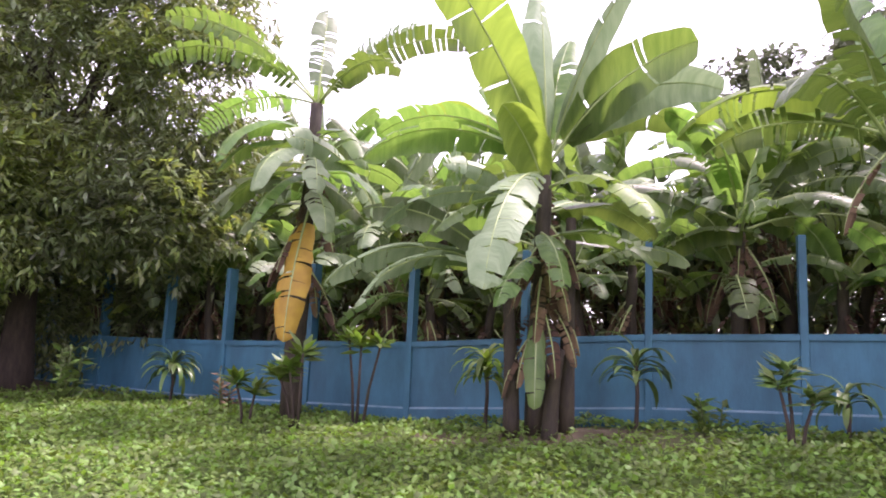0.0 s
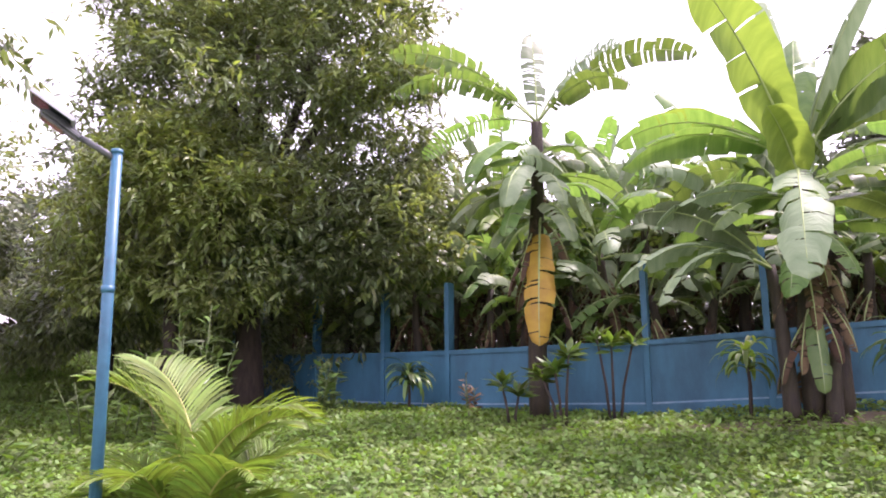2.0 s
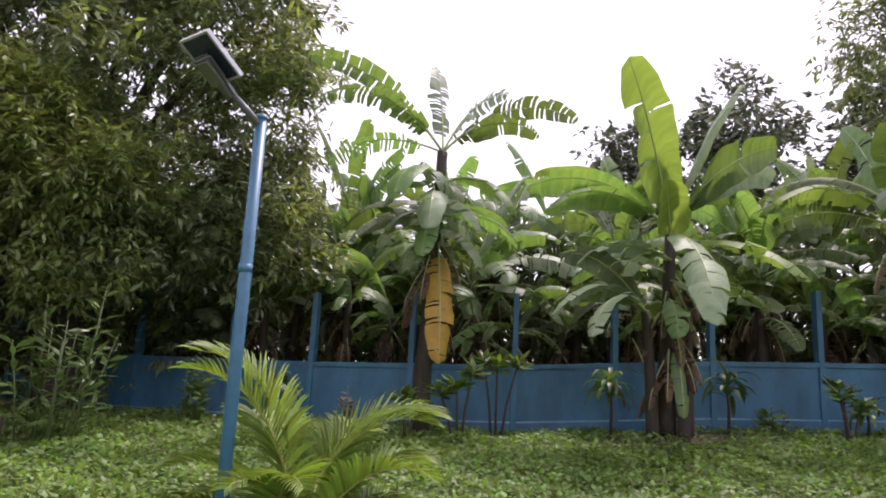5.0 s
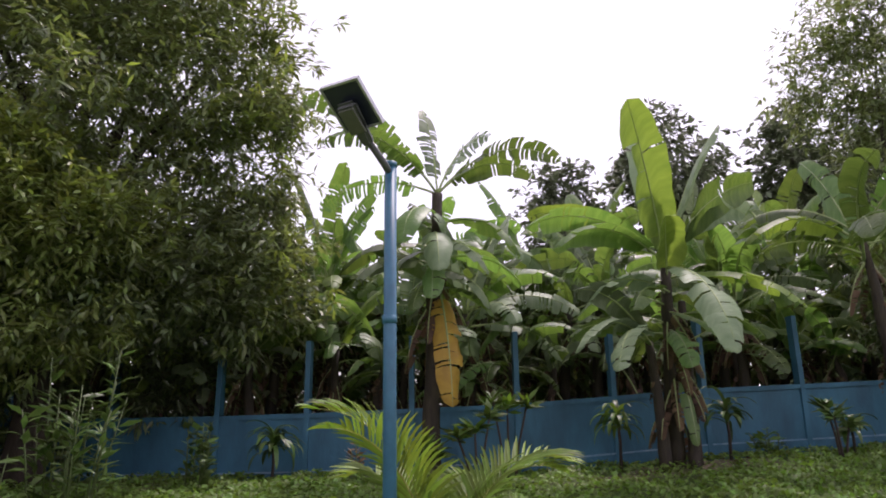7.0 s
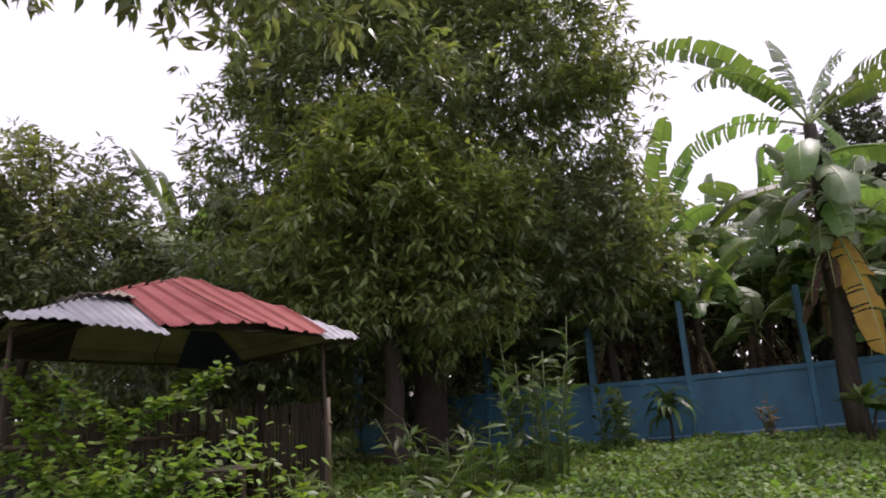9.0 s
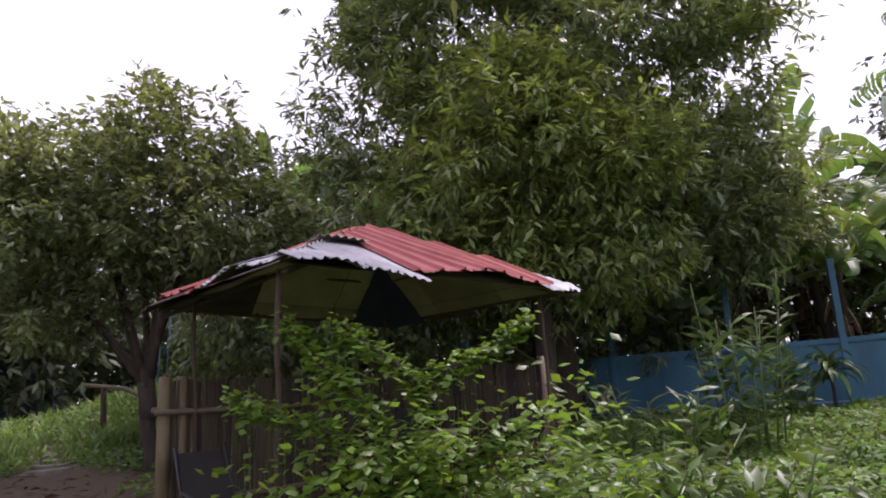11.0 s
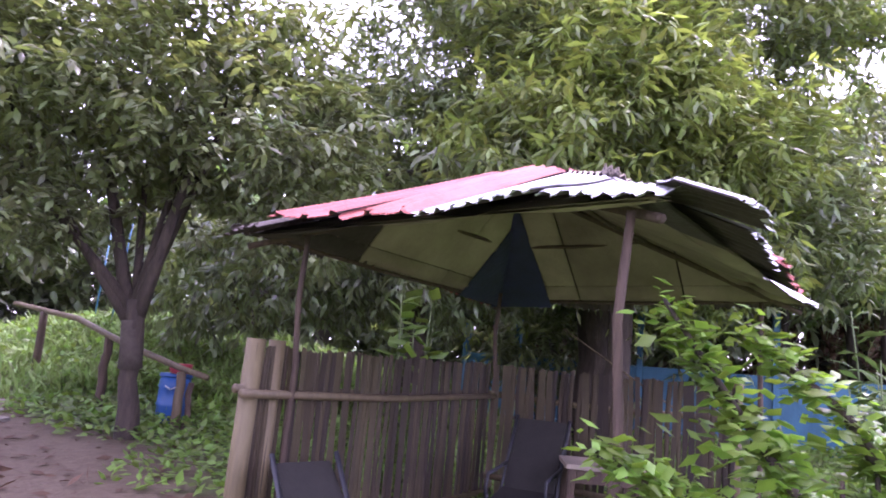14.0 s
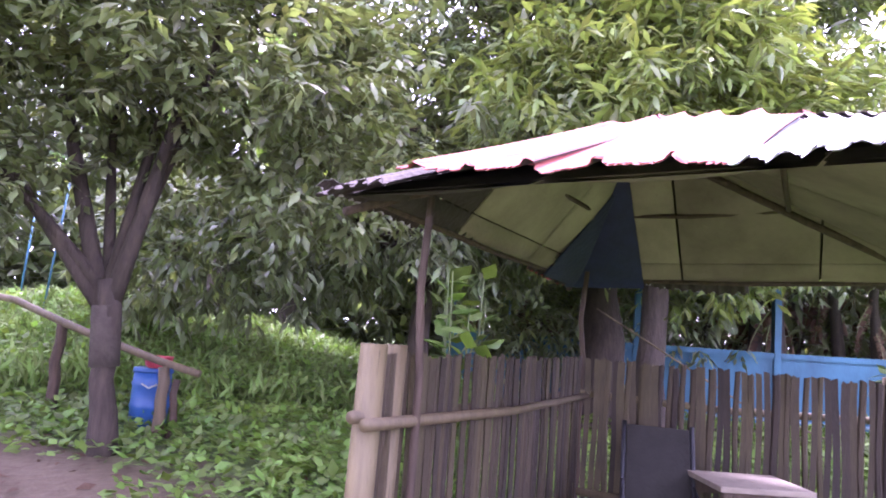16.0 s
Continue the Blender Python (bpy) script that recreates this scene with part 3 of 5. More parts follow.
big_banana()
tall_banana()
banana(4.9, 6.7, 3.7, 21, 13, 1.25, KINDS, 0.15, 4, "banana plant with long bright leaves", "banana plants in front of the wall")
banana(3.75, 8.9, 2.9, 27, 12, 1.1, KINDS, 0.1, 9, "banana plant with brown dry leaves hanging over the wall")
banana(-1.3, 10.2, 2.9, 28, 11, 1.05, KINDS, 0.2, 9, "banana plant with brown dry leaves hanging over the wall")

# ---- trees ----
def tree(name, x, y, limbs, trunk_h, r0, blobs, count, per, leaf, width, droop, mat, label, new_mat=None, seed=1, category="tree", lean=0.0):
    """Trunk and limbs with a crown of leaf tufts; blobs are (x, y, z, rx, ry, rz) from the trunk's foot."""
    r = random.Random(seed)
    z = float(ground(x, y))
    t = empty(name, (x, y, z), label, category)
    part("trunk", tube([(r.uniform(-.2, .2) * r0 + lean * i / 6, r.uniform(-.2, .2) * r0, -0.2 + (trunk_h + 0.2) * i / 6) for i in range(7)],
                       [r0 * (1.35 - 0.25 * min(i, 3) / 1.5 - 0.02 * i) if i < 3 else r0 * 0.85 for i in range(7)], 12, M_BARK), None, t)
    for i in range(limbs):
        b = blobs[i % len(blobs)]
        e = Vector(b[:3]) + Vector((r.uniform(-.5, .5) * b[3], r.uniform(-.5, .5) * b[4], r.uniform(-.2, .6) * b[5]))
        up = r.uniform(0.75, 1.0)
        s = Vector((lean * up, 0, trunk_h * up))
        mid = s.lerp(e, 0.5) + Vector((r.uniform(-.3, .3), r.uniform(-.3, .3), r.uniform(0, .4)))
        q = [s.lerp(mid, k / 3) for k in range(3)] + [mid.lerp(e, k / 3) for k in range(4)]
        part("limb", tube(q, [r0 * 0.55 * (1 - 0.13 * k) for k in range(7)], 7, M_BARK), None, t)
    vol = np.array([b[3] * b[4] + b[4] * b[5] + b[3] * b[5] for b in blobs])
    pick = rng.choice(len(blobs), count, p=vol / vol.sum())
    B = np.array(blobs)[pick]
    d = rng.normal(0, 1, (count, 3))
    d /= np.linalg.norm(d, axis=1, keepdims=True)
    rad = rng.uniform(0.35, 1.0, (count, 1)) ** 0.6 * (1 + 0.12 * np.sin(d[:, :1] * 9 + pick[:, None]) + rng.normal(0, 0.06, (count, 1)))
    c = B[:, :3] + d * B[:, 3:] * rad
    # two thirds of the tufts gather into sprays at the ends of boughs, with darker gaps between
    heads = rng.integers(0, count, max(8, count // 24))
    own = rng.choice(heads, count)
    spray = rng.random(count) < 0.68
    c[spray] = c[own[spray]] + rng.normal(0, 1, (spray.sum(), 3)) * np.array((1.5, 1.5, 0.9)) * leaf * 1.05
    d[spray], rad[spray] = d[own[spray]], rad[own[spray]]
    fresh = (rng.random(count) < 0.28) & (rad[:, 0] > 0.8) if new_mat else np.zeros(count, bool)
    part("crown", whorls(c[~fresh], d[~fresh], per, leaf, width, droop, mat, "crown"), None, t)
    if new_mat:
        part("crown", whorls(c[fresh], d[fresh], per, leaf, width, droop, new_mat, "new_leaves"), None, t, "paler fresh leaf tufts")
    return t

MANGO_BLOBS = [(0, 0, 6.6, 3.4, 2.8, 2.4), (-1.7, 0.2, 7.6, 2.0, 2.2, 2.2), (2.0, 0.2, 7.9, 2.4, 2.2, 2.2), (3.0, -0.1, 5.6, 1.4, 1.7, 1.7), (-2.7, 0, 5.2, 1.5, 1.8, 1.9),
               (0.3, 0.3, 9.9, 2.6, 2.2, 1.8), (3.0, 0.2, 4.0, 1.2, 1.3, 1.2), (-3.4, 0.2, 3.6, 1.3, 1.4, 1.3), (0, 0.9, 4.2, 3.6, 1.0, 1.6), (-1.7, 0.6, 9.6, 1.7, 1.8, 1.5),
               (0.6, 1.2, 2.4, 3.4, 0.5, 0.9), (3.2, -0.4, 3.1, 1.3, 1.1, 1.3), (1.4, -1.0, 3.9, 1.7, 1.0, 1.3), (2.6, -0.3, 2.9, 1.0, 0.7, 0.7), (-1.0, -1.2, 4.6, 1.8, 1.0, 1.4),
               (0.6, 1.0, 1.5, 1.3, 0.4, 1.1), (-0.6, 0.8, 1.5, 1.4, 0.5, 1.1), (2.0, 1.0, 1.6, 0.8, 0.4, 0.9), (0.4, -1.5, 3.0, 2.4, 0.7, 0.6), (2.6, -1.1, 2.9, 1.2, 0.7, 0.6)]
tree("mango_tree", -8.6, 11.2, 16, 3.6, 0.28, MANGO_BLOBS, 10000, 10, 0.22, 0.28, 0.42, M_MANGO, "tall dark mango tree with dense drooping leaves", M_MANGO_NEW, 3)
FRONT_BLOBS = [(0, 0, 4.0, 1.9, 1.6, 1.1), (-1.1, -0.2, 3.5, 1.2, 1.2, 0.9), (1.2, -0.1, 3.5, 1.2, 1.2, 0.9), (0.1, 0.2, 4.8, 1.3, 1.2, 0.8), (0, 0.6, 3.2, 1.9, 1.0, 0.6), (-0.4, -0.2, 2.5, 1.6, 0.9, 0.6), (0.9, 0.1, 2.3, 1.0, 0.8, 0.6)]
tree("mango_tree", -9.1, 9.2, 7, 2.4, 0.16, FRONT_BLOBS, 3800, 10, 0.20, 0.27, 0.5, M_MANGO_NEW, "lower mango tree with lighter tufts of new leaves", M_MANGO, 4)
SMALL_BLOBS = [(-0.3, 0, 3.3, 2.0, 1.7, 1.2), (-1.3, 0.1, 2.8, 1.5, 1.3, 1.0), (0.9, -0.1, 2.9, 1.3, 1.2, 0.8), (0.2, 0, 4.2, 1.1, 1.1, 0.8), (-1.7, 0.2, 3.8, 1.4, 1.2, 1.0), (1.4, -0.2, 2.1, 0.7, 0.7, 0.4), (-1.2, -0.3, 1.9, 0.9, 0.7, 0.4)]
fruit = tree("fruit_tree", -14.08, 8.3, 5, 1.25, 0.098, SMALL_BLOBS, 4300, 8, 0.13, 0.42, 0.35, M_SMALL, "small forked fruit tree with a limewashed trunk", None, 5, lean=-0.1)
for side in ((-0.5, 0.05), (0.35, -0.05)):
    part("limb", tube([(-0.1, 0, 0.95), (-0.1 + side[0] * 0.35, side[1], 1.5), (-0.1 + side[0], side[1] * 2, 2.6)], [0.078, 0.062, 0.045], 9, M_BARK), None, fruit)
part("limewash_band", tube([(-0.06, 0, 0.62), (-0.08, 0, 0.85), (-0.1, 0, 1.06)], [0.108, 0.102, 0.104], 12, M_LIME), None, fruit, "faded limewash band round the trunk")
tree("dark_tree", -11.3, 10.4, 6, 2.2, 0.14, [(0, 0, 2.3, 1.4, 0.9, 1.0), (-1.3, 0.4, 2.0, 1.0, 0.8, 0.9), (-2.6, 0.9, 1.7, 1.0, 0.8, 0.9)], 1100, 9, 0.2, 0.3, 0.7, M_MANGO,
     "low dark leafy tree behind the bamboo screen", None, 12)


def undergrowth():
    """Tangled leaves and dead fronds between the banana stems."""
    n = 26000
    x = rng.uniform(-9.5, 11, n)
    y = np.interp(x, [p[0] for p in POSTS], [p[1] for p in POSTS]) + rng.uniform(2.2, 5.5, n)
    b = np.stack([x, y, ground(x, y) + rng.uniform(0, 3.4, n)], 1)
    d = rng.normal(0, 1, (n, 3))
    d[:, 2] -= 0.5
    ln = rng.uniform(0.2, 0.6, n)
    tagged(part("undergrowth", leaf_mesh("undergrowth", b[:19000], d[:19000], ln[:19000], ln[:19000] * 0.3, M_MANGO)), "tangled dark undergrowth between the banana stems", "undergrowth", kind="stuff")
    tagged(part("dead_leaves", leaf_mesh("dead_leaves", b[19000:], d[19000:], ln[19000:], ln[19000:] * 0.2, M_BANANA_DRY)), "dead brown leaves hanging among the banana stems", "dead leaves", kind="stuff")
    n = 16000
    x = rng.uniform(-21, -9.5, n)
    y = 17.5 + rng.uniform(-1.6, 1.8, n) - 0.35 * (x + 15)
    b = np.stack([x, y, ground(x, y) + rng.uniform(0, 3.6, n) ** 1.0], 1)
    d = rng.normal(0, 1, (n, 3))
    ln = rng.uniform(0.2, 0.5, n)
    tagged(part("hedge", leaf_mesh("hedge", b, d, ln, ln * 0.4, M_MANGO)), "dark overgrown hedge at the end of the garden", "hedge", kind="stuff")

undergrowth()

# ---- more trees: the overhanging one, the dark one by the wall, and the distance ----
def reaching_tree():
    t = tree("tall_tree", -17.3, 2.6, 5, 3.2, 0.22, [(0, 0, 6.2, 2.6, 2.4, 1.8), (-1.5, -1.5, 5.4, 1.8, 1.8, 1.5), (1.2, -0.6, 7.0, 1.8, 1.8, 1.3)], 700, 8, 0.22, 0.36, 0.6, M_MANGO,
             "tall broad-leaved tree with a long overhanging bough", None, 8)
    bough = [(0.2, 0.0, 3.0), (1.8, 0.9, 5.2), (3.6, 1.6, 6.1), (5.6, 2.0, 6.2), (7.9, 2.2, 5.5)]
    part("limb", tube(bough, [0.12, 0.09, 0.07, 0.05, 0.02], 8, M_BARK), None, t)
    c = []
    r = random.Random(4)
    for i in range(520):
        k = r.uniform(1.6, 4)
        a, b = Vector(bough[int(min(k, 3.999))]), Vector(bough[int(min(k, 3.999)) + 1])
        p = a.lerp(b, k - int(min(k, 3.999))) + Vector((r.gauss(0, .5), r.gauss(0, .45), r.gauss(-0.05, .32)))
        c.append(p)
    c = np.array(c)
    part("crown", whorls(c, rng.normal(0, 1, c.shape), 8, 0.22, 0.36, 0.8, M_MANGO, "bough_leaves"), None, t)

reaching_tree()
tree("dark_tree", 6.85, 7.3, 6, 2.2, 0.18, [(0, 0, 5.0, 1.6, 1.6, 2.0), (0, 0, 2.6, 1.3, 1.3, 1.2), (-0.6, 0.3, 7.2, 1.5, 1.5, 1.6), (0.5, 0, 8.8, 1.6, 1.5, 1.2), (0.2, -0.3, 1.4, 1.0, 0.9, 0.8)], 2600, 8, 0.18, 0.3, 0.6, M_MANGO,
     "dark leafy tree at the end of the wall", None, 9)

FAR_PINE = [(0, 0, 11.5, 2.2, 2.2, 2.0), (-1.0, 0, 9.0, 2.0, 2.0, 1.8), (1.2, 0, 9.6, 1.8, 1.8, 1.6), (0.2, 0, 13.6, 1.4, 1.4, 1.2)]
FAR_WIDE = [(0, 0, 7.5, 4.0, 3.5, 3.0), (-3.0, 0, 5.5, 3.0, 2.5, 2.6), (3.0, 0, 5.5, 3.0, 2.5, 2.6), (0, 0, 3.2, 4.5, 2.6, 2.2)]


def distance():
    spots = [(14.5, 24, 1.08), (18.6, 20.5, 1.0), (23.4, 19, 0.98), (10.5, 27, 0.9), (31, 14, 1.0)]
    for i, (x, y, k) in enumerate(spots):
        tree("far_tree", x, y, 4, 8 * k, 0.22, [tuple(v * k for v in b) for b in FAR_PINE], 800, 7, 0.42, 0.5, 0.4, M_FAR, "tall slender tree in the hazy distance", None, 40 + i)
    wide = [(-24, 15, 0.85), (-20, 21, 0.95), (-14, 24, 0.9), (-7.5, 25, 0.85), (-1, 25, 0.62), (7, 23, 0.55), (17, 15, 0.45), (-27, 7, 1.0), (-28, -5, 0.8), (26, 6, 0.8),
            (24, -14, 0.7), (10, -24, 0.7), (-4, -26, 0.7), (-18, -22, 0.7), (-21.5, 15.5, 0.6), (-30, 24, 1.2), (-33, 14, 1.2), (-2, 34, 1.0), (32, 24, 1.0), (-18, 33, 1.3)]
    for i, (x, y, k) in enumerate(wide):
        tree("background_tree", x, y, 4, 3 * k, 0.25, [tuple(v * k for v in b) for b in FAR_WIDE], 1100, 7, 0.36, 0.45, 0.4, M_FAR if i % 3 else M_SMALL, "dense green tree behind the garden", None, 60 + i)

distance()


# ---- shelter ----
APEX = Vector((-11.10, 6.26, 2.68))
EAVE = [Vector((-11.30, 3.52, 1.90)), Vector((-9.20, 5.75, 1.90)), Vector((-11.0, 7.30, 1.84)), Vector((-12.88, 5.5, 1.92))]


def roof_sheet(a, b, s0, s1, u0, mat, roof, seed, lift=0.0, ribs=13.0, over=None):
    """One corrugated sheet of the face between the eave corners a and b."""
    def ridge(v):
        if ribs < 6:
            return 0.028 * max(0.0, math.cos(2 * math.pi * v)) ** 5
        return 0.009 * math.sin(2 * math.pi * v)
    r = random.Random(seed)
    along, up = b - a, APEX - a
    sa = up.dot(along) / along.length_squared
    rise = up - along * sa
    nrm = along.cross(rise).normalized()
    if nrm.z < 0:
        nrm = -nrm
    n, m = max(12, int((s1 - s0) * along.length * 90)), 6
    reach = r.uniform(-0.04, 0.10)
    over = reach if over is None else over
    sag = r.uniform(-0.03, 0.03)
    verts, faces = [], []
    for layer in (0.0, -0.006):
        for i in range(n + 1):
            s = s0 + (s1 - s0) * i / n
            top = min(s / sa if sa > 1e-3 else 1, (1 - s) / (1 - sa))
            top = max(top, 0.03)
            rag = r.uniform(-0.012, 0.012)
            for j in range(m + 1):
                u = u0 + (top - u0) * j / m if u0 < top else top
                if j == 0 and u0 <= 0:
                    u = -over / rise.length + rag
                p = a + along * s + rise * u
                w = ridge(s * along.length * ribs)
                bend = 0.045 * math.sin(s * along.length * 2.3 + seed) * (1 - j / m) ** 2
                verts.append(p + nrm * (lift + layer + w + bend + sag * math.sin(math.pi * (i / n)) * (1 - j / m)))
    k = (n + 1) * (m + 1)
    for i in range(n):
        for j in range(m):
            q = (i * (m + 1) + j, (i + 1) * (m + 1) + j, (i + 1) * (m + 1) + j + 1, i * (m + 1) + j + 1)
            faces.append(q)
            faces.append(tuple(k + v for v in q[::-1]))
        faces.append((i * (m + 1), k + i * (m + 1), k + (i + 1) * (m + 1), (i + 1) * (m + 1)))
    me = mesh_of("roof_sheet", verts, faces, mat)
    # dark underside: rust, with the shade under the roof put into its colour
    me.materials.append(M_RUST_SHADE)
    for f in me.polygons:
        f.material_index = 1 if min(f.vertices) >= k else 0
    part("roof_sheet", me, None, roof)


def lining(a, b, s0, s1, u0, u1, mat, roof, drop=0.06):
    along, up = b - a, APEX - a
    sa = up.dot(along) / along.length_squared
    rise = up - along * sa
    nrm = along.cross(rise).normalized()
    if nrm.z < 0:
        nrm = -nrm
    n, m = 10, 6
    verts, faces = [], []
    for layer in (0.0, -0.012):
        for i in range(n + 1):
            s = s0 + (s1 - s0) * i / n
            top = min(s / sa if sa > 1e-3 else 1, (1 - s) / (1 - sa))
            hi, lo = min(u1, top * 0.995), min(u0, top * 0.99)
            for j in range(m + 1):
                u = lo + (hi - lo) * j / m
                sag = 0.03 * math.sin(math.pi * j / m) * math.sin(math.pi * i / n)
                verts.append(a + along * s + rise * u - nrm * (drop + sag - layer))
    k = (n + 1) * (m + 1)
    for i in range(n):
        for j in range(m):
            q = (i * (m + 1) + j, (i + 1) * (m + 1) + j, (i + 1) * (m + 1) + j + 1, i * (m + 1) + j + 1)
            faces += [q, tuple(k + v for v in q[::-1])]
    part("lining", mesh_of("lining", verts, faces, mat, True), None, roof)


def post(p, z0, z1, r0, r1, parent, mat=None, name="post", sway=0.03, seed=1):
    r = random.Random(seed)
    pts = [(p[0] + r.uniform(-sway, sway), p[1] + r.uniform(-sway, sway), z0 + (z1 - z0) * i / 6) for i in range(7)]
    part(name, tube(pts, [r0 + (r1 - r0) * i / 6 for i in range(7)], 9, mat or M_WOOD), None, parent)


def shelter():
    s = empty("garden_shelter", (0, 0, 0), "rickety open garden shelter with a patched red and grey tin roof", "shelter")
    N, R, B, L = EAVE
    # face N-R looks at the lawn, L-N at the path, R-B and B-L away
    roof_sheet(N, R, 0.0, 0.16, 0, M_ZINC, s, 1, 0, 13, 0.20)
    roof_sheet(N, R, 0.15, 0.36, 0, M_ZINC, s, 2, 0.012, 13, 0.14)
    roof_sheet(N, R, 0.14, 0.36, 0.30, M_TAN, s, 12, 0.03)
    roof_sheet(N, R, 0.35, 0.62, 0, M_RED, s, 3, 0.025, 4.5)
    roof_sheet(N, R, 0.61, 0.88, 0, M_RED, s, 4, 0.035, 4.5)
    roof_sheet(N, R, 0.87, 1.0, 0, M_ZINC, s, 5, 0.012)
    roof_sheet(L, N, 0.0, 0.15, 0, M_RUST_SHADE, s, 6, 0, 13, 0.10)
    roof_sheet(L, N, 0.14, 0.36, 0, M_RED, s, 7, 0.02, 4.5, 0.02)
    roof_sheet(L, N, 0.35, 0.60, 0, M_RED, s, 8, 0.03, 4.5, 0.0)
    roof_sheet(L, N, 0.59, 0.82, 0, M_ZINC, s, 9, 0.015, 13, 0.10)
    roof_sheet(L, N, 0.81, 1.0, 0, M_ZINC, s, 10, 0, 13, 0.05)
    for i in range(4):
        roof_sheet(R, B, i * 0.25, i * 0.25 + 0.26, 0, M_ZINC, s, 20 + i, 0.01 * (i % 2))
        roof_sheet(B, L, i * 0.25, i * 0.25 + 0.26, 0, M_ZINC if i % 2 else M_RED, s, 30 + i, 0.01 * (i % 2))
    for a, b, low in ((N, R, 0.03), (L, N, 0.03), (R, B, 0.05), (B, L, 0.05)):
        for i in range(3):
            # path side's two corners: lining coloured dark as bare rusty sheet in shade
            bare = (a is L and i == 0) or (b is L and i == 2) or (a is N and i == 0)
            lining(a, b, i / 3 + 0.003, (i + 1) / 3 - 0.003, 0.16, 1.0, M_RUST_SHADE if bare and a is not N else M_LINING, s, low)
            lining(a, b, i / 3 + 0.003, (i + 1) / 3 - 0.003, 0.03, 0.15, M_RUST_SHADE if bare else M_LINING, s, low)
    lining(R, B, 0.77, 1.0, 0.0, 1.0, M_TARP, s, 0.085)
    lining(B, L, 0.0, 0.23, 0.0, 1.0, M_TARP, s, 0.085)
    for k, c in enumerate(EAVE):
        d = Vector((0, 0, -0.105))
        part("rafter", tube([c.lerp(APEX, 0.03) + d, c.lerp(APEX, 0.5) + d * 1.05, APEX + d], [0.018, 0.022, 0.024], 7, M_WOOD), None, s)
        e = EAVE[(k + 1) % 4]
        for t in ((0.10, 0.55) if k in (1, 2) else (0.55,)):
            part("purlin", tube([c.lerp(APEX, t) + d * 0.9, c.lerp(APEX, t).lerp(e.lerp(APEX, t), .5) + d * 1.1, e.lerp(APEX, t) + d * 0.9], [0.014] * 3, 7, M_WOOD), None, s)
    for k, (p, top) in enumerate([((-11.36, 3.72), 1.86), ((-9.55, 5.76), 1.86), ((-12.5, 5.44), 1.92), ((-11.05, 6.92), 1.86)]):
        g = float(ground(*p))
        post(p, g - 0.3, top, 0.019, 0.016, s, M_WOOD, "post", 0.015, 50 + k)
    return s

shelter()


# ---- bamboo screen ----
def slat_mesh(w, h, seed):
    """A split cane: bowed face, nodes, ragged end."""
    r = random.Random(seed)
    verts, faces = [], []
    rows = 9
    for j in range(rows + 1):
        z = h * j / rows
        sway = 0.006 * math.sin(j * 0.9 + seed)
        ww = w * (1.06 if j % 3 == 1 else 1.0) / 2
        for x, y in ((-ww, 0.006), (-ww * 0.5, -0.006), (ww * 0.5, -0.006), (ww, 0.006)):
            verts.append((x + sway, y, z + (r.uniform(-.015, .015) if j == rows else 0)))
    for j in range(rows):
        for i in range(3):
            q = j * 4 + i
            faces.append((q, q + 1, q + 5, q + 4))
        faces.append((j * 4 + 3, j * 4, j * 4 + 4, j * 4 + 7))
    return mesh_of("bamboo_slat", verts, faces, M_BAMBOO, False)


def bamboo_panel(a, b, z_top, seed, label):
    r = random.Random(seed)
    a, b = Vector((*a, 0)), Vector((*b, 0))
    d = b - a
    ang = math.degrees(math.atan2(d.y, d.x))
    g = min(float(ground(a.x, a.y)), float(ground(b.x, b.y)))
    e = empty("bamboo_screen", (a.x, a.y, g), label, "fence", "bamboo screen of the shelter", rz=ang)
    meshes = [slat_mesh(w, z_top - g + 0.02, 5 + i) for i, w in enumerate((0.034, 0.040, 0.046))]
    x = 0.02
    while x < d.length - 0.02:
        me = r.choice(meshes)
        ob = part("slat", me, None, e)
        ob.matrix_basis = pose(x, r.uniform(-.006, .006), -0.03 + r.uniform(-.008, .008), r.uniform(-.5, .5), r.uniform(-.7, .7), 180 * r.randint(0, 1))
        x += 0.038 + (r.uniform(0.006, 0.013) if r.random() < 0.42 else 0)
    for z, y in ((z_top - g - 0.26, -0.03), (0.30, -0.03))[seed - 1:] + ((z_top - g - 0.24, 0.03),):
        part("rail", tube([(-0.06, y, z + 0.01), (d.length * 0.5, y, z - 0.01), (d.length + 0.02, y, z + 0.02)], [0.024, 0.022, 0.02], 8, M_BAMBOO_PALE), None, e)
    for x, rr in ((0.03, 0.055), (0.17, 0.05)) if seed == 1 else ((d.length - 0.04, 0.04),):
        part("pole", tube([(x, 0.03, -0.2), (x, 0.035, 0.6), (x + 0.01, 0.03, z_top - g + 0.03)], [rr, rr * 0.97, rr * 0.93], 12, M_BAMBOO_PALE), None, e)

bamboo_panel((-12.70, 5.28), (-11.08, 6.84), 1.30, 1, "upright split bamboo screen with pale end poles")
bamboo_panel((-11.04, 6.86), (-9.55, 5.95), 1.30, 2, "upright split bamboo screen with gaps between canes")


# ---- furniture under the shelter ----
def low_table():
    p = (-10.5, 6.0)
    g = float(ground(*p))
    e = empty("low_table", (*p, g), "low worn wooden table under the shelter", "table", rz=-12)
    ob = part("tabletop", box((0.50, 0.42, 0.03), bevel=0.006), M_TABLE, e)
    ob.matrix_basis = pose(0, 0, 0.55)
    for x in (-.21, .21):
        for y in (-.18, .18):
            o = part("leg", box((0.045, 0.045, 0.534), bevel=0.004), M_WOOD, e)
            o.matrix_basis = pose(x, y, 0.267)
    for y in (-.18, .18):
        o = part("apron", box((0.375, 0.02, 0.08), bevel=0.003), M_WOOD, e)
        o.matrix_basis = pose(0, y, 0.492)


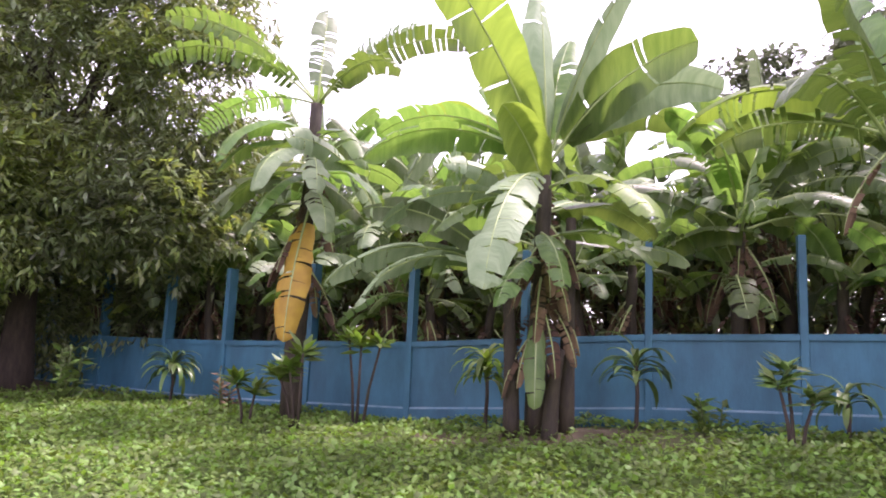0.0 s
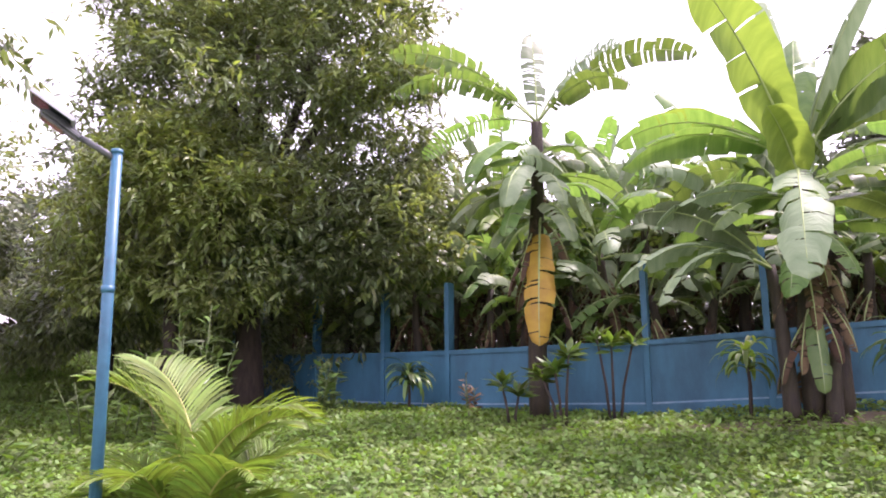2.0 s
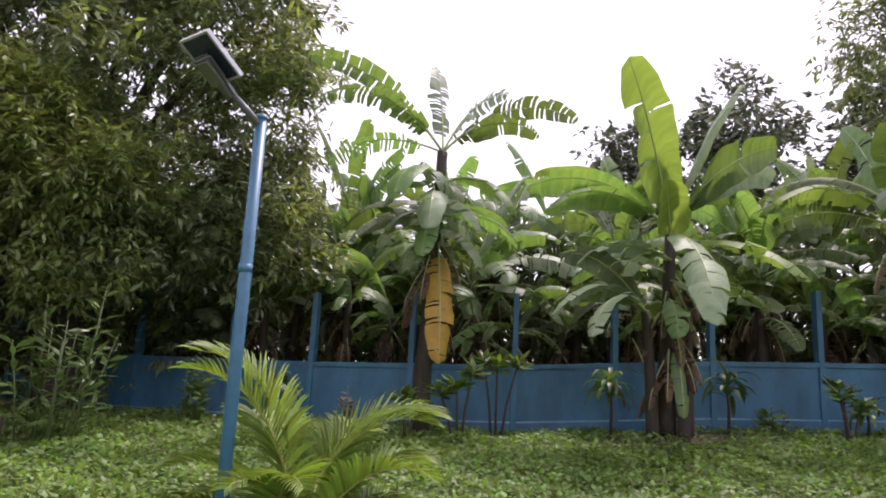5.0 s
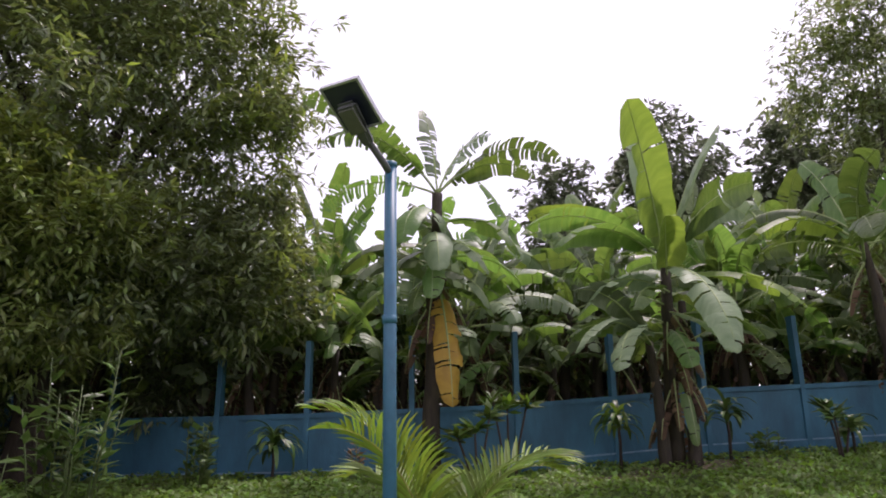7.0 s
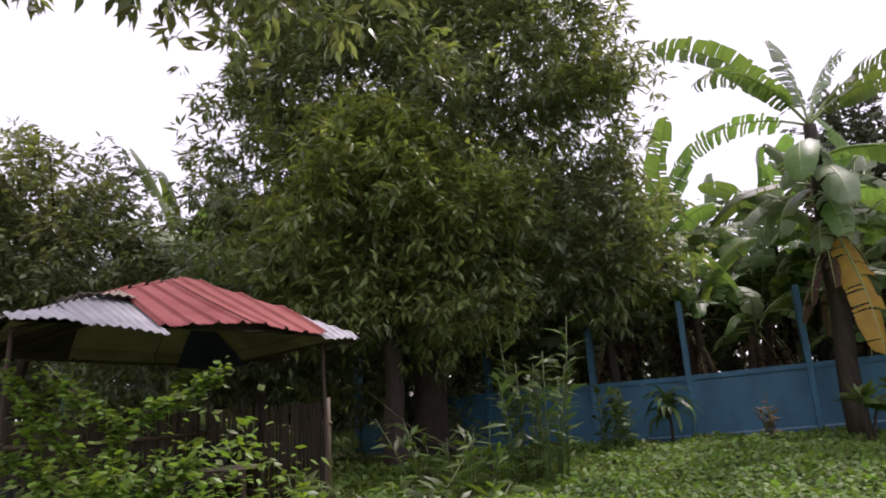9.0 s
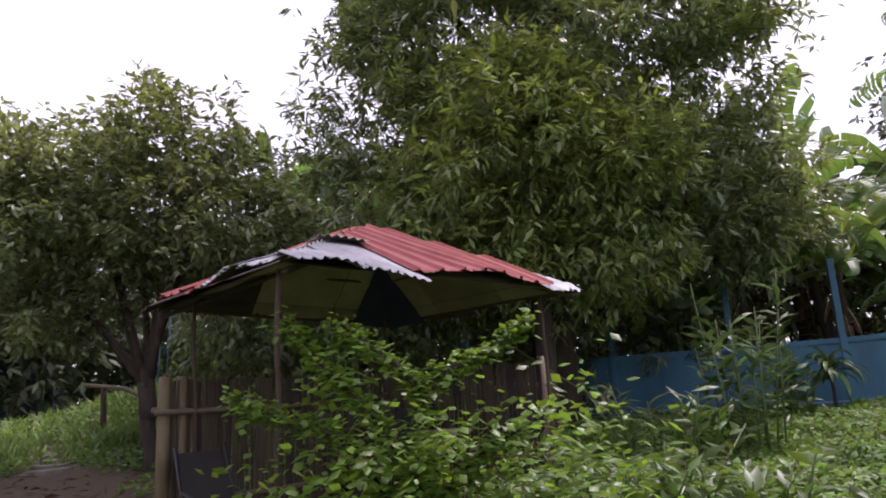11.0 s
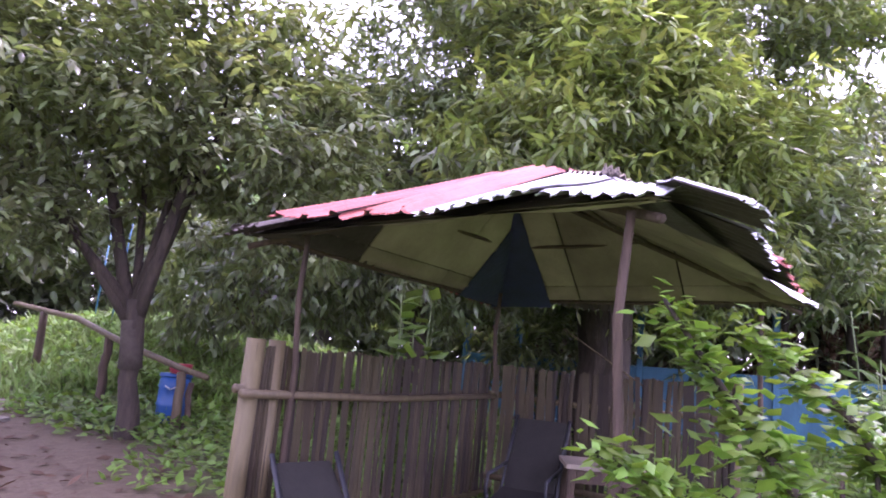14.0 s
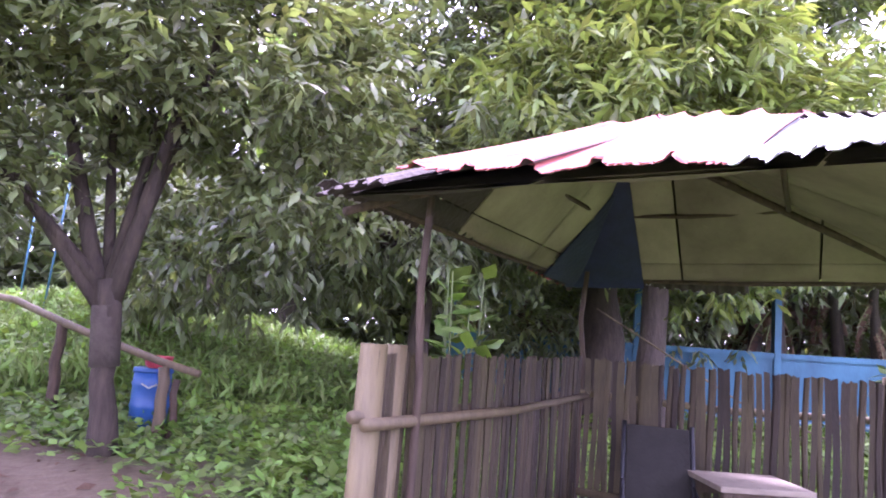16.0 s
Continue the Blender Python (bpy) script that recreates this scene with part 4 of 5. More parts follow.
def lounge_chair(x, y, rz, label, tilt=44):
    g = float(ground(x, y))
    e = empty("lounge_chair", (x, y, g), label, "chair", "chairs under the shelter", rz=rz)
    e.scale = (0.76, 0.76, 0.76)
    o = part("seat", box((0.48, 0.46, 0.03), bevel=0.008), M_BOARD, e)
    o.matrix_basis = pose(0, 0, 0.36, 8)
    o = part("backrest", box((0.46, 0.03, 0.75), bevel=0.008), M_BOARD, e)
    o.matrix_basis = pose(0, 0.40, 0.66, -tilt)
    for sx in (-.25, .25):
        part("leg", tube([(sx, -0.22, 0), (sx, -0.2, 0.40)], [0.018, 0.018], 8, M_DARK), None, e)
        part("leg", tube([(sx, 0.30, 0), (sx, 0.2, 0.36), (sx, 0.42, 0.70), (sx, 0.62, 1.0)], [0.018] * 4, 8, M_DARK), None, e)
        part("armrest", tube([(sx, -0.24, 0.40), (sx, -0.2, 0.56), (sx, 0.1, 0.58), (sx, 0.36, 0.60)], [0.016] * 4, 8, M_DARK), None, e)

low_table()
lounge_chair(-12.1, 4.85, 35, "grey reclining garden chair with a slanted back")
lounge_chair(-11.0, 6.05, -30, "dark garden chair beside the low table", 32)


# ---- street lamp ----
def solar_lamp():
    x, y = -4.98, 2.26
    g = float(ground(x, y))
    e = empty("solar_lamp", (x, y, g), "blue pole with a solar street lamp on a bent arm", "street lamp")
    h = 2.84 - g
    part("pole", tube([(0.02, 0, -0.2), (0.005, 0, h * 0.5), (0, 0, h)], [0.042, 0.040, 0.038], 14, M_BLUE_POLE), None, e)
    part("pole_cap", tube([(0, 0, h), (0, 0, h + 0.03)], [0.042, 0.040], 14, M_BLUE_POLE), None, e)
    part("collar", tube([(0, 0, h * 0.66), (0, 0, h * 0.66 + 0.05)], [0.044, 0.044], 14, M_BLUE_POLE), None, e)
    d = Vector((-0.35, -0.31, 0)).normalized()
    arm = [Vector((0, 0, h - 0.05)), d * 0.06 + Vector((0, 0, h - 0.01)), d * 0.24 + Vector((0, 0, h + 0.085))]
    part("arm", tube(arm, [0.026, 0.024, 0.022], 10, M_GREYCASE), None, e)
    ang = math.degrees(math.atan2(d.y, d.x))
    bm = bmesh.new()
    bmesh.ops.create_cube(bm, size=1.0, matrix=Matrix.Diagonal((0.32, 0.16, 0.065, 1)))
    for v in bm.verts:
        if v.co.x < 0:
            v.co.y *= 0.5
        if v.co.z > 0:
            v.co.y *= 0.8
            v.co.x *= 0.93
    bmesh.ops.bevel(bm, geom=bm.edges[:], offset=0.022, segments=3, affect='EDGES')
    o = part("lamp_head", bm, M_GREYCASE, e)
    m = pose(*(d * 0.36 + Vector((0, 0, h + 0.155))), 0, -33, ang)
    o.matrix_basis = m
    ln = part("lens", box((0.17, 0.11, 0.014), (0.04, 0, -0.036), 0.006), M_LENS, o)
    panel = part("solar_panel", box((0.30, 0.25, 0.02), bevel=0.004), M_CELL, e)
    panel.matrix_basis = pose(*(d * 0.43 + Vector((0, 0, h + 0.235))), 0, -33, ang) @ pose(0, 0, 0.02)
    for sx, sy, w, dd in ((0, .132, .324, .016), (0, -.132, .324, .016), (.156, 0, .016, .248), (-.156, 0, .016, .248)):
        part("panel_frame", box((w, dd, 0.032), (sx, sy, 0), 0.003), M_FRAME, panel)
    part("bracket", tube([m @ Vector((0, 0, 0.03)), m @ Vector((0, 0, 0.10))], [0.03, 0.03], 8, M_DARK), None, e)

solar_lamp()


# ---- areca palm ----
def frond(length, rise, droop, seed, mat=None):
    """An arching feather: a channelled stalk with long drooping leaflets in a V."""
    r = random.Random(seed)
    n = 30
    pts, ang = [Vector((0, 0, 0))], radians(rise)
    for i in range(n):
        pts.append(pts[-1] + Vector((math.cos(ang), 0, math.sin(ang))) * length / n)
        ang -= radians(droop) / n * (0.1 + 1.8 * (i / n) ** 1.3)
    verts, faces = [], []
    for i in range(9, n + 1):
        for h in (0, 0.5):
            if i == n and h or r.random() < 0.06:
                continue
            t = (i + h) / n
            p = pts[i].lerp(pts[min(i + 1, n)], h)
            d = (pts[min(i + 1, n)] - pts[i - 1]).normalized()
            up = Vector((-d.z, 0, d.x))
            u = (t - 0.3) / 0.7
            ln = length * 0.27 * max(0.25, math.sin(math.pi * (0.22 + 0.68 * u))) * r.uniform(.9, 1.1)
            for side in (-1, 1):
                q = (d * (0.55 + 0.5 * u) + Vector((0, side, 0)) * 0.85 + up * (0.35 + r.uniform(-.1, .1))).normalized()
                wid = d * 0.5 + up * 0.1
                b0 = len(verts)
                c = Vector(p)
                for k in range(5):
                    w = 0.037 * (0.5, 1.0, 0.95, 0.6, 0.06)[k]
                    verts.extend([c - wid * w, c + Vector((0, 0, -0.25 * w)), c + wid * w])
                    c = c + q * ln / 4
                    q = (q + Vector((0, 0, -0.13 - 0.05 * k))).normalized()
                for k in range(4):
                    a = b0 + 3 * k
                    faces += [(a, a + 1, a + 4, a + 3), (a + 1, a + 2, a + 5, a + 4)]
    leaf = mesh_of("leaflets", verts, faces, mat or M_PALM, True)
    return leaf, tube(pts[::2], [0.015 * (1 - 0.8 * i / 15) for i in range(16)], 6, M_PALM_STALK, "stalk")


def palm():
    x, y = -4.55, 2.72
    g = float(ground(x, y))
    e = empty("areca_palm", (x, y, g), "young areca palm with arching yellow-green fronds", "palm")
    made = [frond(2.0, 86, 105, 1), frond(1.8, 78, 120, 2), frond(1.6, 66, 110, 3), frond(1.25, 52, 95, 4)]
    spec = [(0, 162, 1.0), (1, 8, 1.0), (1, 352, 0.94), (0, 205, 0.92), (1, 125, 0.9), (2, 20, 0.9), (2, 185, 0.85), (2, 235, 0.8), (2, 285, 0.85), (2, 322, 0.9), (2, 75, 0.85),
            (3, 150, 0.9), (3, 215, 0.95), (3, 258, 0.9), (3, 300, 0.95), (3, 340, 0.95), (3, 30, 0.9), (1, 55, 0.85), (3, 182, 0.9), (3, 95, 0.9)]
    r = random.Random(6)
    for i, az, sc in spec:
        leaf, stalk = made[i]
        o = part("frond", leaf, None, e)
        o.matrix_basis = pose(r.uniform(-.12, .12), r.uniform(-.12, .12), 0.02, r.uniform(-14, 14), 0, az) @ Matrix.Scale(sc * 0.92, 4)
        part("stalk", stalk, None, o)

palm()


# ---- small plants along the wall ----
def strap_plant(x, y, h, n, length, seed, label, group="strap-leaved plants", mat=None, width=0.055):
    r = random.Random(seed)
    g = float(ground(x, y))
    e = empty("strap_leaved_plant", (x, y, g), label, "plant", group)
    part("stem", tube([(0, 0, -0.1), (0.02, 0, h * 0.5), (0, 0.01, h)], [0.028, 0.024, 0.02], 8, M_BARK), None, e)
    verts, faces = [], []
    for k in range(n):
        az, rise = r.uniform(0, 6.28), radians(r.uniform(15, 85))
        p = Vector((0, 0, h * r.uniform(0.65, 1.0)))
        ln = length * r.uniform(.7, 1.15)
        hd = Vector((math.cos(az), math.sin(az), 0))
        lat = Vector((-hd.y, hd.x, 0))
        b0 = len(verts)
        for j in range(8):
            t = j / 7
            w = width * (0.35 + 1.0 * math.sin(math.pi * min(1, t * .85 + .1))) * (0.15 if j == 7 else 1)
            verts += [p + lat * w / 2, p - Vector((0, 0, 0.15 * w)), p - lat * w / 2]
            p = p + (hd * math.cos(rise) + Vector((0, 0, math.sin(rise)))) * ln / 7
            rise -= radians(r.uniform(14, 24))
        for j in range(7):
            q = b0 + j * 3
            faces += [(q, q + 1, q + 4, q + 3), (q + 1, q + 2, q + 5, q + 4)]
    part("leaves", mesh_of("leaves", verts, faces, mat or M_SPIKE, True), None, e)

strap_plant(-4.87, 9.98, 0.75, 46, 0.62, 1, "bushy strap-leaved plant against the blue wall")
strap_plant(2.18, 7.7, 0.85, 26, 0.62, 2, "striped strap-leaved plant on a thin stem", width=0.065)
strap_plant(0.36, 8.1, 0.95, 34, 0.6, 3, "dark strap-leaved plant against the blue wall", mat=M_SHRUB)
strap_plant(4.4, 7.3, 0.6, 22, 0.5, 4, "small strap-leaved plant at the wall's foot")
strap_plant(5.9, 6.9, 0.8, 30, 0.6, 5, "strap-leaved plant in the shade of the wall", mat=M_SHRUB)


def rosette_shrub(x, y, heads, seed, label, mat=None):
    """Bare forked stems that end in flat rosettes of broad leaves."""
    r = random.Random(seed)
    g = float(ground(x, y))
    e = empty("rosette_shrub", (x, y, g), label, "shrub", "shrubs along the wall")
    base, dr, ln = [], [], []
    for hx, hy, hz in heads:
        tip = Vector((hx, hy, hz))
        part("stem", tube([(hx * .25, hy * .25, -0.1), (hx * .5, hy * .5, hz * .45), tip], [0.025, 0.02, 0.015], 8, M_BARK), None, e)
        for k in range(24):
            az, el = r.uniform(0, 6.28), r.uniform(-.1, 1.1)
            base.append(tip + Vector((0, 0, r.uniform(-.08, .04))))
            dr.append((math.cos(az) * math.cos(el), math.sin(az) * math.cos(el), math.sin(el) * .8))
            ln.append(r.uniform(.22, .36))
    ln = np.array(ln)
    part("leaves", leaf_mesh("leaves", np.array([tuple(v) for v in base]), np.array(dr), ln, ln * .36, mat or M_SHRUB), None, e)

rosette_shrub(-2.85, 8.25, [(-0.12, -.2, 0.62), (0.12, -.1, 0.5)], 1, "low shrub with bright rosettes of broad leaves")
rosette_shrub(-2.1, 8.1, [(-0.1, -.2, 0.8), (0.1, -.3, 1.0), (-.3, 0, 0.7)], 2, "forked shrub with bright rosettes of broad leaves")
rosette_shrub(-1.4, 8.5, [(0.0, 0, 1.1), (.3, -.1, 1.15), (-.2, .1, 1.2)], 3, "taller shrub with darker broad leaves")
rosette_shrub(3.7, 6.9, [(-0.2, -.1, 0.7), (0.2, 0, 0.55), (0.0, .2, 0.85)], 4, "shrub with grey-green upright leaves", M_SPIKE)


def leafy_stalks(x, y, n, h, spread, leaf, seed, label, mat=None, width=0.22, group="leafy stalks", per=16, name="leafy_stalk_plant"):
    r = random.Random(seed)
    g = float(ground(x, y))
    e = empty(name, (x, y, g), label, "plant", group)
    base, dr, ln = [], [], []
    for k in range(n):
        a = r.uniform(0, 6.28)
        b = Vector((math.cos(a), math.sin(a), 0)) * spread * r.uniform(.1, .5)
        t = b * r.uniform(1.2, 2.2) + Vector((0, 0, h * r.uniform(.6, 1.05)))
        part("stalk", tube([b - Vector((0, 0, .1)), b.lerp(t, .5) + Vector((0, 0, .05)), t], [0.012, 0.010, 0.005], 6, M_STALK), None, e)
        for j in range(per):
            u = 0.15 + 0.85 * j / per
            az = r.uniform(0, 6.28)
            base.append(b.lerp(t, u))
            dr.append((math.cos(az), math.sin(az), r.uniform(-.1, .9)))
            ln.append(leaf * r.uniform(.6, 1.2))
    ln = np.array(ln)
    part("leaves", leaf_mesh("leaves", np.array([tuple(v) for v in base]), np.array(dr), ln, ln * width, mat or M_SHRUB), None, e)

leafy_stalks(-7.38, 6.97, 13, 1.9, 0.9, 0.30, 1, "tall leafy stalks with lance-shaped leaves on the lawn", M_SPIKE, 0.24, per=20)
leafy_stalks(-8.3, 6.6, 12, 0.85, 0.8, 0.26, 2, "low clump of leafy stalks on the lawn")
leafy_stalks(-6.1, 8.9, 9, 1.0, 0.45, 0.2, 3, "slender variegated shrub with pale leaves", M_SPIKE, 0.5)
leafy_stalks(-3.6, 9.3, 5, 0.7, 0.3, 0.16, 4, "thin reddish sapling by the wall", M_BANANA_DRY, 0.3)
leafy_stalks(3.1, 7.8, 5, 0.5, 0.4, 0.18, 5, "small weeds at the wall's foot", None, 0.4)
leafy_stalks(-9.2, 4.9, 14, 0.7, 1.2, 0.22, 6, "low weeds beside the shelter", None, 0.35)
leafy_stalks(-11.6, 7.7, 6, 1.55, 0.5, 0.24, 9, "broad-leaved climber behind the bamboo screen", None, 0.6)
leafy_stalks(-8.6, 4.4, 14, 0.6, 1.2, 0.22, 7, "low weeds beside the shelter", None, 0.35)


# ---- scrambling creeper in front of the shelter ----
def creeper(x, y, arcs, seed, label, leaf=0.085, dense=110, big=()):
    r = random.Random(seed)
    g = float(ground(x, y))
    e = empty("scrambling_shrub", (x, y, g), label, "shrub", "scrambling shrubs")
    base, dr, ln = [], [], []
    for pts in arcs:
        pts = [Vector((px - x, py - y, pz - g)) for px, py, pz in pts]
        part("branch", tube(pts, [0.022 * (1 - 0.7 * i / max(1, len(pts) - 1)) for i in range(len(pts))], 7, M_BARK), None, e)
        for seg in range(len(pts) - 1):
            a, b = pts[seg], pts[seg + 1]
            for j in range(int(dense * (b - a).length)):
                p = a.lerp(b, r.random())
                az = r.uniform(0, 6.28)
                base.append(p + Vector((r.gauss(0, .032), r.gauss(0, .032), r.gauss(0.0, .036))))
                dr.append((math.cos(az), math.sin(az), r.uniform(-.6, .6)))
                ln.append(leaf * r.uniform(.6, 1.4))
    for bx, by, bz, rad, n, lf in big:
        for j in range(n):
            base.append(Vector((bx - x + r.gauss(0, rad), by - y + r.gauss(0, rad), bz - g + r.gauss(0, rad * .8))))
            az = r.uniform(0, 6.28)
            dr.append((math.cos(az), math.sin(az), r.uniform(-.7, .4)))
            ln.append(lf * r.uniform(.6, 1.3))
    ln = np.array(ln)
    part("leaves", leaf_mesh("leaves", np.array([tuple(v) for v in base]), np.array(dr), ln, ln * .62, M_VINE), None, e)

creeper(-10.55, 3.6, [[(-10.55, 3.6, -0.05), (-10.53, 3.58, 0.7), (-10.55, 3.6, 1.15)],
                       [(-10.55, 3.6, 1.12), (-10.66, 3.58, 1.25), (-10.83, 3.6, 1.38), (-11, 3.6, 1.52)],
                       [(-10.55, 3.6, 1.12), (-10.33, 3.62, 1.22), (-10.13, 3.65, 1.3), (-9.88, 3.67, 1.48)],
                       [(-10.55, 3.6, 0.6), (-10.83, 3.58, 1), (-11.08, 3.55, 1.28), (-11.3, 3.55, 1.56)],
                       [(-10.63, 3.55, 0.4), (-10.98, 3.48, 0.9), (-11.33, 3.42, 1.02), (-11.56, 3.4, 1.12)],
                       [(-10.48, 3.6, 0.5), (-10.18, 3.5, 0.8), (-9.93, 3.45, 0.9)],
                       [(-10.55, 3.55, 0.4), (-10.58, 3.35, 0.75), (-10.38, 3.25, 0.85)]], 1, "arching creeper-covered shrub in front of the shelter", 0.058, 520,
        [(-10.53, 3.55, 0.72, .24, 420, .075), (-10.88, 3.52, 0.65, .2, 260, .09), (-10.13, 3.55, 0.62, .25, 320, .075), (-11.28, 3.46, 0.6, .16, 130, .085), (-9.68, 3.75, 0.45, .3, 320, .08),
         (-11.03, 3.56, 1.15, .10, 80, .085), (-9.78, 3.6, 0.85, .2, 160, .08)])


# ---- rope from the tree to a stake ----
def rope():
    e = empty("guy_rope", (-7.9, 7.1, float(ground(-7.9, 7.1))), "pale rope stretched from the tree to the ground", "rope")
    b = e.matrix_basis.translation
    a = Vector((-9.75, 9.2, 1.75)) - b
    part("line", tube([a, a * .5 + Vector((0, 0, -.04)), Vector((0, 0, 0.25))], [0.009] * 3, 6, M_BAMBOO_PALE), None, e)
    part("stake", tube([(0, 0, -.15), (0, 0, .32)], [0.025, 0.02], 8, M_WOOD), None, e)

rope()


# ---- left side: rail, drum, stepping stones, weeds ----
def rail_fence():
    e = empty("pole_rail", (-13.78, 8.75, float(ground(-13.78, 8.75))), "rough bamboo rail on short posts beside the fruit tree", "fence")
    o = e.matrix_basis.translation
    pts = [(-13.5, 8.6, 0.91), (-13.8, 8.8, 0.97), (-14.36, 9.2, 1.11), (-14.75, 9.5, 1.22), (-15.3, 10.1, 1.37), (-16.5, 11.2, 1.5)]
    part("rail", tube([Vector(p) - o for p in pts], [0.03, 0.032, 0.034, 0.034, 0.034, 0.03], 9, M_BAMBOO_PALE), None, e)
    for k, (x, y, h) in enumerate([(-13.78, 8.75, 0.94), (-14.75, 9.52, 1.2), (-15.9, 10.65, 1.42)]):
        g = float(ground(x, y))
        post((x - o.x, y - o.y), g - o.z - .2, h - o.z, .05, .045, e, M_BAMBOO_PALE if k == 0 else M_WOOD, "post", .015, k)
        if k == 0:
            post((x - o.x + .1, y - o.y + .02), g - o.z - .2, h - o.z - .1, .03, .03, e, M_WOOD, "post", .015, 9)


def drum():
    x, y = -13.9, 9.1
    g = float(ground(x, y))
    e = empty("plastic_drum", (x, y, g), "blue plastic drum beside a bamboo post", "drum")
    prof = [(0.0, .13), (0.04, .15), (.16, .155), (.18, .165), (.20, .155), (.34, .155), (.36, .165), (.38, .155), (.46, .15)]
    part("body", tube([(0, 0, z) for z, r in prof], [r for z, r in prof], 20, M_BARREL), None, e)
    part("rim", tube([(0, 0, .455), (0, 0, .49)], [.162, .162], 20, M_BARREL), None, e)
    part("handle", tube([(-.06, -.165, .37), (0, -.19, .34), (.06, -.165, .37)], [.008] * 3, 6, M_FRAME), None, e)
    b = empty("red_basin", (x + .03, y, g + .492), "red plastic basin resting on the drum", "basin")
    part("basin", tube([(0, 0, 0), (0, 0, .02), (0, 0, .09), (0, 0, .10)], [.08, .10, .115, .12], 18, M_REDPLASTIC), None, b)

rail_fence()
drum()


def stones():
    r = random.Random(3)
    bm0 = []
    for k in range(3):
        bm = bmesh.new()
        bmesh.ops.create_circle(bm, cap_ends=True, radius=0.3, segments=9)
        for v in bm.verts:
            v.co.x *= r.uniform(.8, 1.2)
            v.co.y *= r.uniform(.6, .85)
        q = bmesh.ops.extrude_face_region(bm, geom=bm.faces[:])
        bmesh.ops.translate(bm, verts=[v for v in q["geom"] if isinstance(v, bmesh.types.BMVert)], vec=(0, 0, .08))
        bmesh.ops.recalc_face_normals(bm, faces=bm.faces[:])
        bmesh.ops.bevel(bm, geom=[e for e in bm.edges if e.verts[0].co.z > .04 and e.verts[1].co.z > .04], offset=.02, segments=2, affect='EDGES')
        me = bpy.data.meshes.new("stepping_stone")
        bm.to_mesh(me)
        bm.free()
        me.materials.append(M_STONE)
        bm0.append(me)
    for i in range(13):
        x, y = -15.45 - 0.29 * i + r.uniform(-.06, .06), 8.4 + .56 * i
        o = part("stepping_stone", bm0[i % 3])
        o.matrix_basis = pose(x, y, float(ground(x, y)) - .045, 0, 0, r.uniform(0, 360))
        tagged(o, "flat worn stepping stone set in the soil", "stone", "stepping stones of the path")

stones()


def blue_shed():
    e = empty("blue_shed", (-25.0, 19.5, float(ground(-25.0, 19.5))), "dark blue shed at the far end of the garden", "shed", rz=20)
    o = part("wall", box((6, 3, 2.4), (0, 0, 1.0), .02), M_BLUE_DARK, e)
    o = part("roof", box((6.6, 3.6, .12), (0, 0, 2.27), .02), M_DARK, e)
    part("door", box((.9, .06, 1.95), (1.2, -1.53, .95), .01), M_BLUE_POLE, e)
    p = empty("thin_blue_pole", (-15.73, 12.5, float(ground(-15.73, 12.5))), "thin light blue leaning pole", "pole", "thin blue poles")
    part("shaft", tube([(0, 0, -.2), (.12, 0, 1.9)], [.014, .013], 8, M_BLUE_POLE), None, p)
    copy_thing(p, pose(-16.3, 13.5, float(ground(-16.3, 13.5)), 0, 2, 90))

blue_shed()


# ---- lawn cover ----
def scatter(n, x0, x1, y0, y1, keep_fn):
    x, y = rng.uniform(x0, x1, n), rng.uniform(y0, y1, n)
    k = keep_fn(x, y)
    return x[k], y[k]


